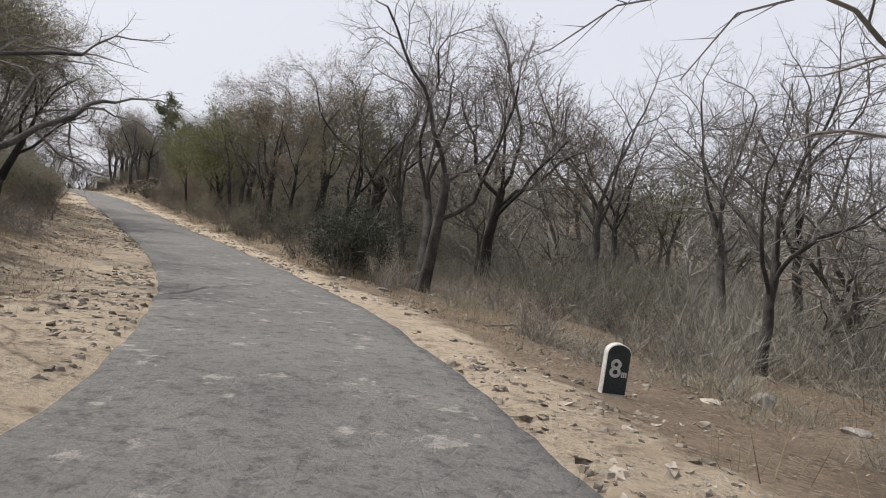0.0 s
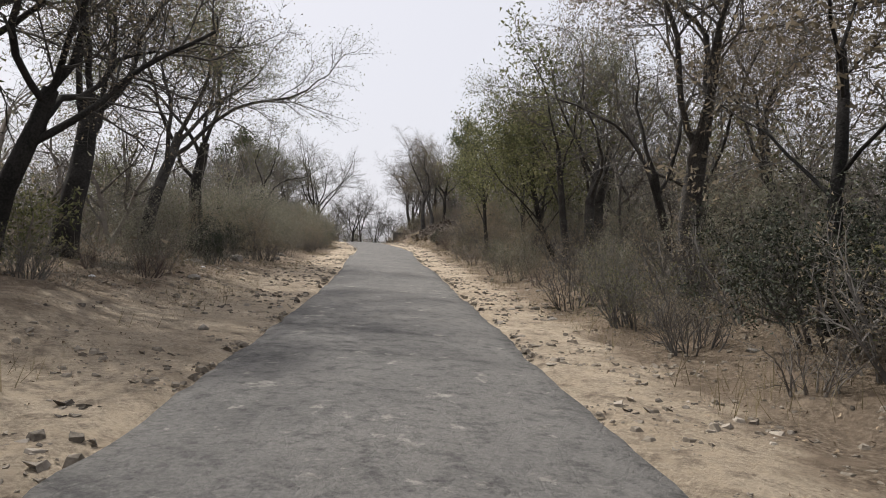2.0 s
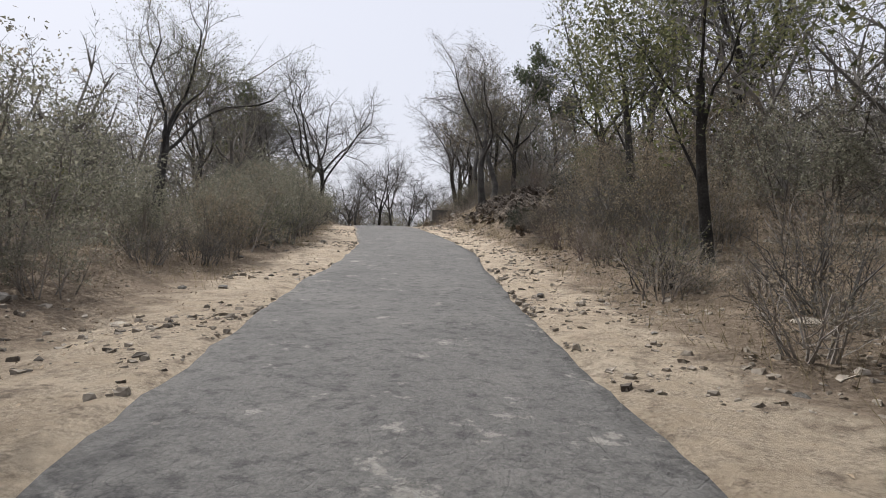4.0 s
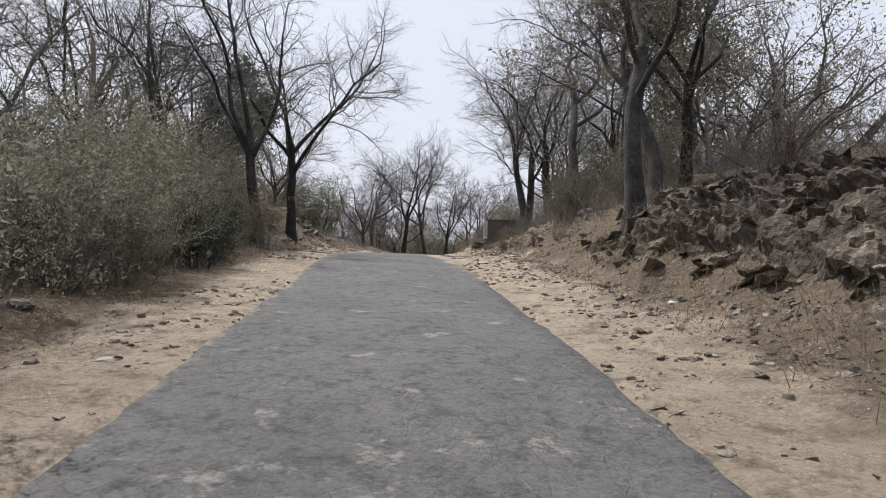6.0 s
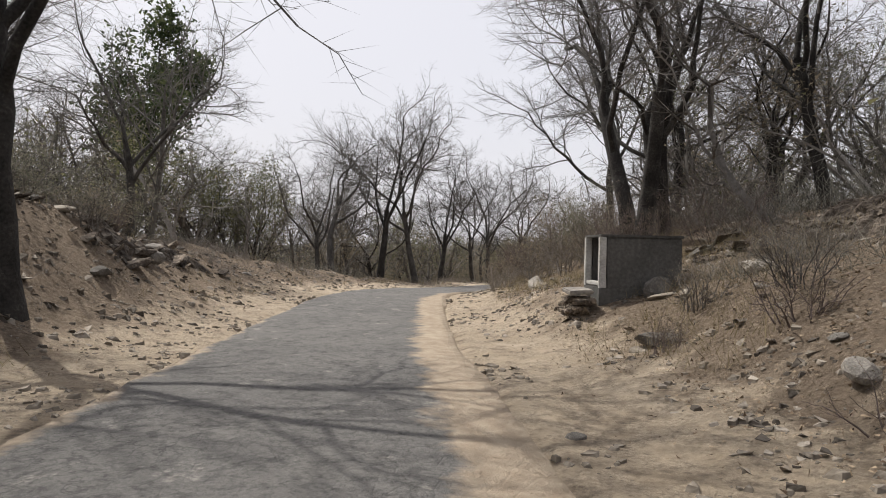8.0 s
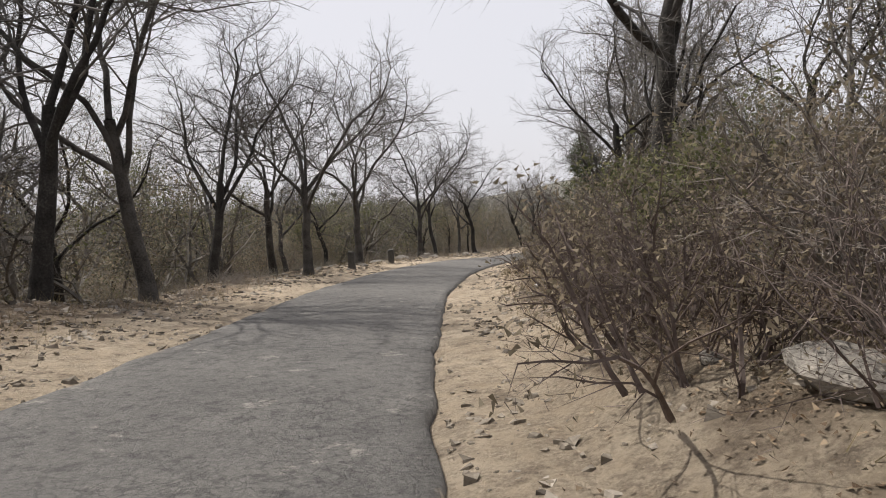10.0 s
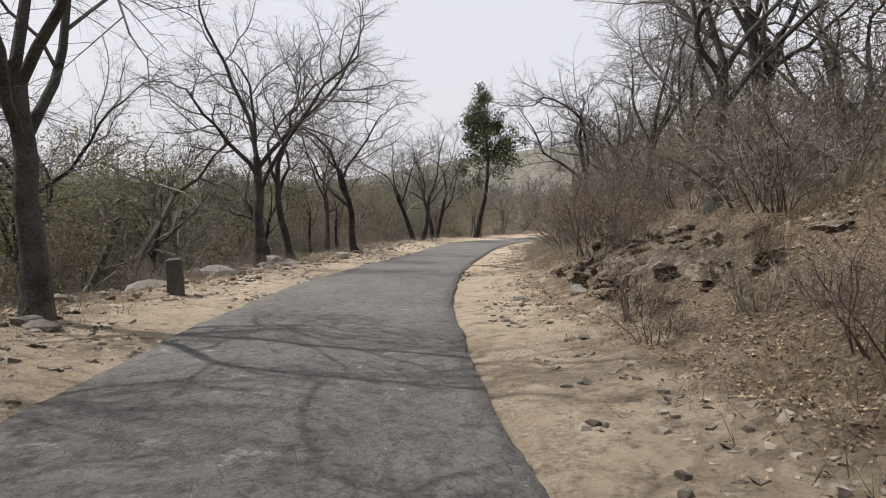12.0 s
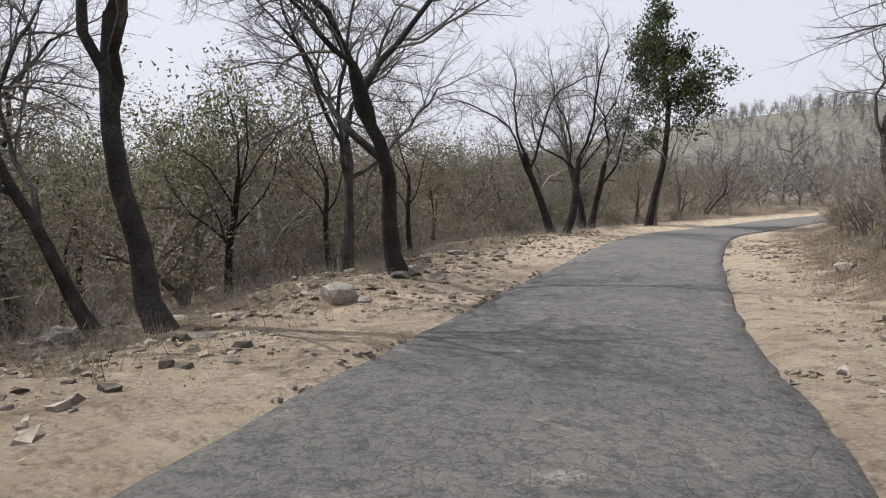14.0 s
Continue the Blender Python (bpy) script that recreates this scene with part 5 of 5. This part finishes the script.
def arch(bm, wide, high, deep, y0):
    """An upright slab with a round top."""
    r = wide / 2
    line = [(-r, -0.15), (r, -0.15)] + [(r * math.cos(a), high - r * 0.75 + r * 0.75 * math.sin(a)) for a in np.linspace(0, math.pi, 13)]
    front = [bm.verts.new((x, y0, z)) for x, z in line]
    back = [bm.verts.new((x, y0 + deep, z)) for x, z in line]
    bm.faces.new(front)
    bm.faces.new(back[::-1])
    for i in range(len(line)):
        j = (i + 1) % len(line)
        bm.faces.new((front[j], front[i], back[i], back[j]))
    bmesh.ops.recalc_face_normals(bm, faces=bm.faces)


def milestone(s, d):
    x, y, z, turn = facing(s, d, -6)
    thing = new("milestone", None)
    thing.matrix_world = pose(x, y, z, 2, 3, turn) @ Matrix.Diagonal((1.12, 1.12, 1.12, 1))
    bm = bmesh.new()
    arch(bm, 0.235, 0.5, 0.09, 0)
    bmesh.ops.bevel(bm, geom=list(bm.edges), offset=0.008, segments=1, affect="EDGES")
    body = part("body", bm, WHITE_PAINT, thing, "whitewashed stone with a round top")
    bm = bmesh.new()
    arch(bm, 0.222, 0.487, 0.006, -0.005)
    for v in bm.verts:
        v.co.z = max(v.co.z, 0.03)
    panel = part("face_panel", bm, DARK_PAINT, thing, "dark painted face")
    curve = bpy.data.curves.new("numeral", "FONT")
    curve.body, curve.size, curve.extrude, curve.align_x = "8", 0.235, 0.002, "CENTER"
    curve.offset = 0.004
    text = new("numeral", curve)
    me = bpy.data.meshes.new_from_object(text.evaluated_get(bpy.context.evaluated_depsgraph_get()))
    bpy.data.objects.remove(text)
    me.materials.append(WHITE_PAINT)
    number = new("numeral", me)
    number.parent = panel
    number.matrix_local = pose(-0.02, -0.008, 0.19, 90, 0, 0)
    for k in range(3):
        bm = bmesh.new()
        box(bm, (0.014, 0.004, 0.05), (0.05 + 0.02 * k, -0.0065, 0.215), 0.001)
        part("mark", bm, WHITE_PAINT, panel)
    return tagged(thing, "dark painted milestone with a white rim and the number 8", "milestone")


milestone(6.3, 3.3)


# ---- guard stones at the edge of the slope ----
def guard_stone(s, d, high, seed):
    x, y, z, turn = facing(s, d, 8 * seed)
    bm = bmesh.new()
    box(bm, (0.25, 0.2, high + 0.2), (0, 0, high / 2 - 0.1), 0.02)
    bmesh.ops.subdivide_edges(bm, edges=list(bm.edges), cuts=3, use_grid_fill=True)
    for v in bm.verts:
        v.co.x *= 1 - 0.1 * v.co.z
        v.co.y *= 1 - 0.1 * v.co.z
    roughen(bm, 0.02, 7, seed)
    ob = part("guard_stone", bm, PLASTER)
    ob.matrix_world = pose(x, y, z, 2 * seed, -3, turn)
    return tagged(ob, "weathered upright guard stone at the edge of the slope", "guard stone", "guard stones along the slope")


guard_stone(123.8, -2.85, 0.62, 1)
guard_stone(129.1, -2.95, 0.58, 2)


# ---- small roadside shrine of whitewashed posts and plaster walls ----
def shrine(s, d):
    x, y, z, turn = facing(s, d)
    z = float(np.interp(s, STATION, MID[:, 2])) + 0.76
    thing = new("shrine", None)
    thing.matrix_world = pose(x, y, z, 0, 0, turn) @ Matrix.Diagonal((1.2, 1.05, 1.2, 1))

    def slab(name, size, at, mat, label="", bevel=0.01):
        bm = bmesh.new()
        box(bm, size, at, bevel)
        bmesh.ops.subdivide_edges(bm, edges=[e for e in bm.edges if e.calc_length() > 0.15], cuts=3)
        roughen(bm, 0.006, 6, at[0] * 7)
        return part(name, bm, mat, thing, label)
    # local x goes away from the road, local y ahead along it
    slab("floor_slab", (1.02, 0.8, 0.6), (0.5, 0.36, -0.3), PLASTER)
    slab("side_wall", (0.9, 0.08, 0.59), (0.53, 0.0, 0.29), PLASTER, "grey plastered side wall")
    slab("side_wall", (0.9, 0.08, 0.59), (0.53, 0.72, 0.29), PLASTER, "grey plastered side wall")
    slab("back_wall", (0.08, 0.64, 0.59), (0.94, 0.36, 0.29), PLASTER)
    slab("roof_slab", (1.0, 0.82, 0.035), (0.5, 0.36, 0.603), PLASTER)
    slab("post", (0.08, 0.09, 0.62), (0.03, 0.0, 0.29), WHITE_PAINT, "whitewashed front post")
    slab("post", (0.08, 0.09, 0.62), (0.03, 0.72, 0.29), WHITE_PAINT, "whitewashed front post")
    slab("sill", (0.08, 0.63, 0.05), (0.04, 0.36, 0.03), WHITE_PAINT, "whitewashed sill")
    return tagged(thing, "small open plaster shrine with whitewashed front posts", "shrine")


shrine(90.4, 3.6)
x, y, z, turn = facing(90.45, 3.3)
bm = bmesh.new()
box(bm, (0.34, 0.52, 0.06), (0, 0, 0), 0.015)
bmesh.ops.subdivide_edges(bm, edges=[e for e in bm.edges if e.calc_length() > 0.2], cuts=4)
roughen(bm, 0.015, 5)
slab = part("stone_slab", bm, ROCK)
slab.matrix_world = pose(x, y, float(np.interp(91.3, STATION, MID[:, 2])) + 0.7, 2, -3, turn)
tagged(slab, "flat grey stone slab laid before the shrine", "slab")
for k in range(30):
    i, j = k % 6, k // 6
    ob = stone(90.2 + 0.13 * i, 3.2 + 0.04 * j + rnd.uniform(-0.07, 0.07), rnd.uniform(0.18, 0.28), 1.0, kind="plinth_stone",
               label="rough grey stone heaped before the shrine", group="stones of the plinth")
    ob.data = SLABS[k % 10]
    ob.scale = (ob.scale.x * 1.5, ob.scale.y * 1.5, ob.scale.z * 1.6)
    ob.location.z = max(ob.location.z, float(np.interp(91, STATION, MID[:, 2])) + 0.08 + 0.12 * j)

# single larger stones
for s, d, size, flat, mesh, label in [
        (6.9, 5.8, 0.42, 1.5, 5, "dark upright stone standing in the dry grass"), (90.2, 4.4, 0.5, 1.3, 8, "block of grey stone on the crest beside the shrine"),
        (142.9, -3.35, 0.55, 1.2, 2, "dark rounded boulder at the edge of the slope"), (137.4, -4.0, 0.8, 0.9, 5, "large grey boulder at the foot of a leaning tree"),
        (133.2, -3.9, 0.9, 0.8, 8, "large grey boulder at the foot of a leaning tree"), (93.8, -4.0, 0.55, 1.0, 2, "grey boulder at the foot of the earth mound"),
        (88.0, 3.6, 0.6, 0.7, 1, "flat stone resting on the sandy bank"), (89.2, 5.3, 0.65, 0.8, 4, "flat stone resting on the sandy bank"),
        (41.0, -5.2, 0.7, 0.9, 7, "pale flat rock beside the thicket"), (43.5, -4.6, 0.5, 1.2, 5, "dark upright stone beside the thicket"),
        (103.0, 3.4, 0.7, 0.6, 8, "flat dark rock at the foot of the bank"), (127.0, 4.3, 0.6, 0.8, 2, "grey rock jutting from the slope"),
        (139.8, -7.2, 1.7, 0.9, 4, "large pale rounded boulder down the slope among the brush"), (131.0, -4.3, 1.0, 0.8, 7, "large grey boulder at the foot of a leaning tree"),
        (149.0, 3.6, 0.5, 0.8, 5, "grey rock jutting from the slope")]:
    stone(s, d, size, flat, kind="boulder", label=label, group="boulders", mesh=mesh)

# ---- thrown-away plastic and fallen branches ----
PLASTIC = material("thin_plastic", [(0.45, 0.45, 0.46), (0.66, 0.66, 0.67), (0.78, 0.78, 0.79)], 8, 30, 0.45, 0.5, 40)


def plastic_bag(s, d, size, seed):
    x, y, z = on_road(s, d)
    bm = bmesh.new()
    bmesh.ops.create_icosphere(bm, subdivisions=3, radius=size)
    for v in bm.verts:
        v.co *= 1 + 0.55 * noise.noise(v.co * (5 / size * 0.12) + Vector((seed * 3.1, 0, 0))) + 0.25 * noise.noise(v.co * (2.2 / size) + Vector((0, seed, 0)))
        v.co.z = max(v.co.z * 0.45, -size * 0.15)
    ob = part("plastic_bag", bm, PLASTIC)
    ob.matrix_world = pose(x, y, z + size * 0.1, 0, 0, seed * 50)
    return tagged(ob, "crumpled white plastic bag lying among leaves", "plastic bag", "thrown-away plastic")


for k, (s, d, size) in enumerate([(82.3, 2.95, 0.055), (82.5, 3.05, 0.045), (82.0, 2.85, 0.04), (81.2, 3.2, 0.075), (81.0, 3.05, 0.055), (112.9, 3.35, 0.065), (34.2, -4.9, 0.06), (39.0, -4.4, 0.05), (76.0, -4.2, 0.06), (71.5, 3.2, 0.06)]):
    plastic_bag(s, d, size, k)


def fallen_branch(s, d, length, turn, seed):
    x, y, z = on_road(s, d)
    rng = np.random.default_rng(seed)
    out = []
    plan = dict(BUSHY, levels=2, steps=[6, 3, 2], rise=[0, 0, 0], wander=[0.12, 0.2, 0.25], kids=[4, 2], thin=0.004, cap=[0.03, 0.014, 0.008])
    grow(rng, out, (0, 0, 0), (1, 0, 0), length, 0.022, 0, plan)
    pieces = []
    for l, p, r in out:
        p = p.copy()
        p[:, 2] = np.abs(p[:, 2]) * 0.25 + 0.02
        pieces.append((p, r, 5 if l == 0 else 3))
    v, f = tubes(pieces)
    ob = mesh_object("fallen_branch", v, f, PALE_BARK)
    ob.matrix_world = pose(x, y, z, 0, 0, turn)
    return tagged(ob, "dry fallen branch lying on the ground", "branch", "fallen branches")


for k, (s, d, length, turn) in enumerate([(61.0, 3.6, 1.6, 20), (61.8, 4.2, 1.3, 100), (60.2, 4.4, 1.8, 160), (62.6, 3.5, 1.0, 60), (119.5, 4.2, 1.5, 10), (87.0, 3.9, 1.2, 70),
                                          (31.5, 3.6, 1.4, 30), (140.5, 3.1, 1.0, 80), (137.0, 3.2, 0.9, 150), (81.5, 3.2, 0.9, 40), (11.0, 3.9, 1.0, 20)]):
    fallen_branch(s, d, length, turn, 300 + k)
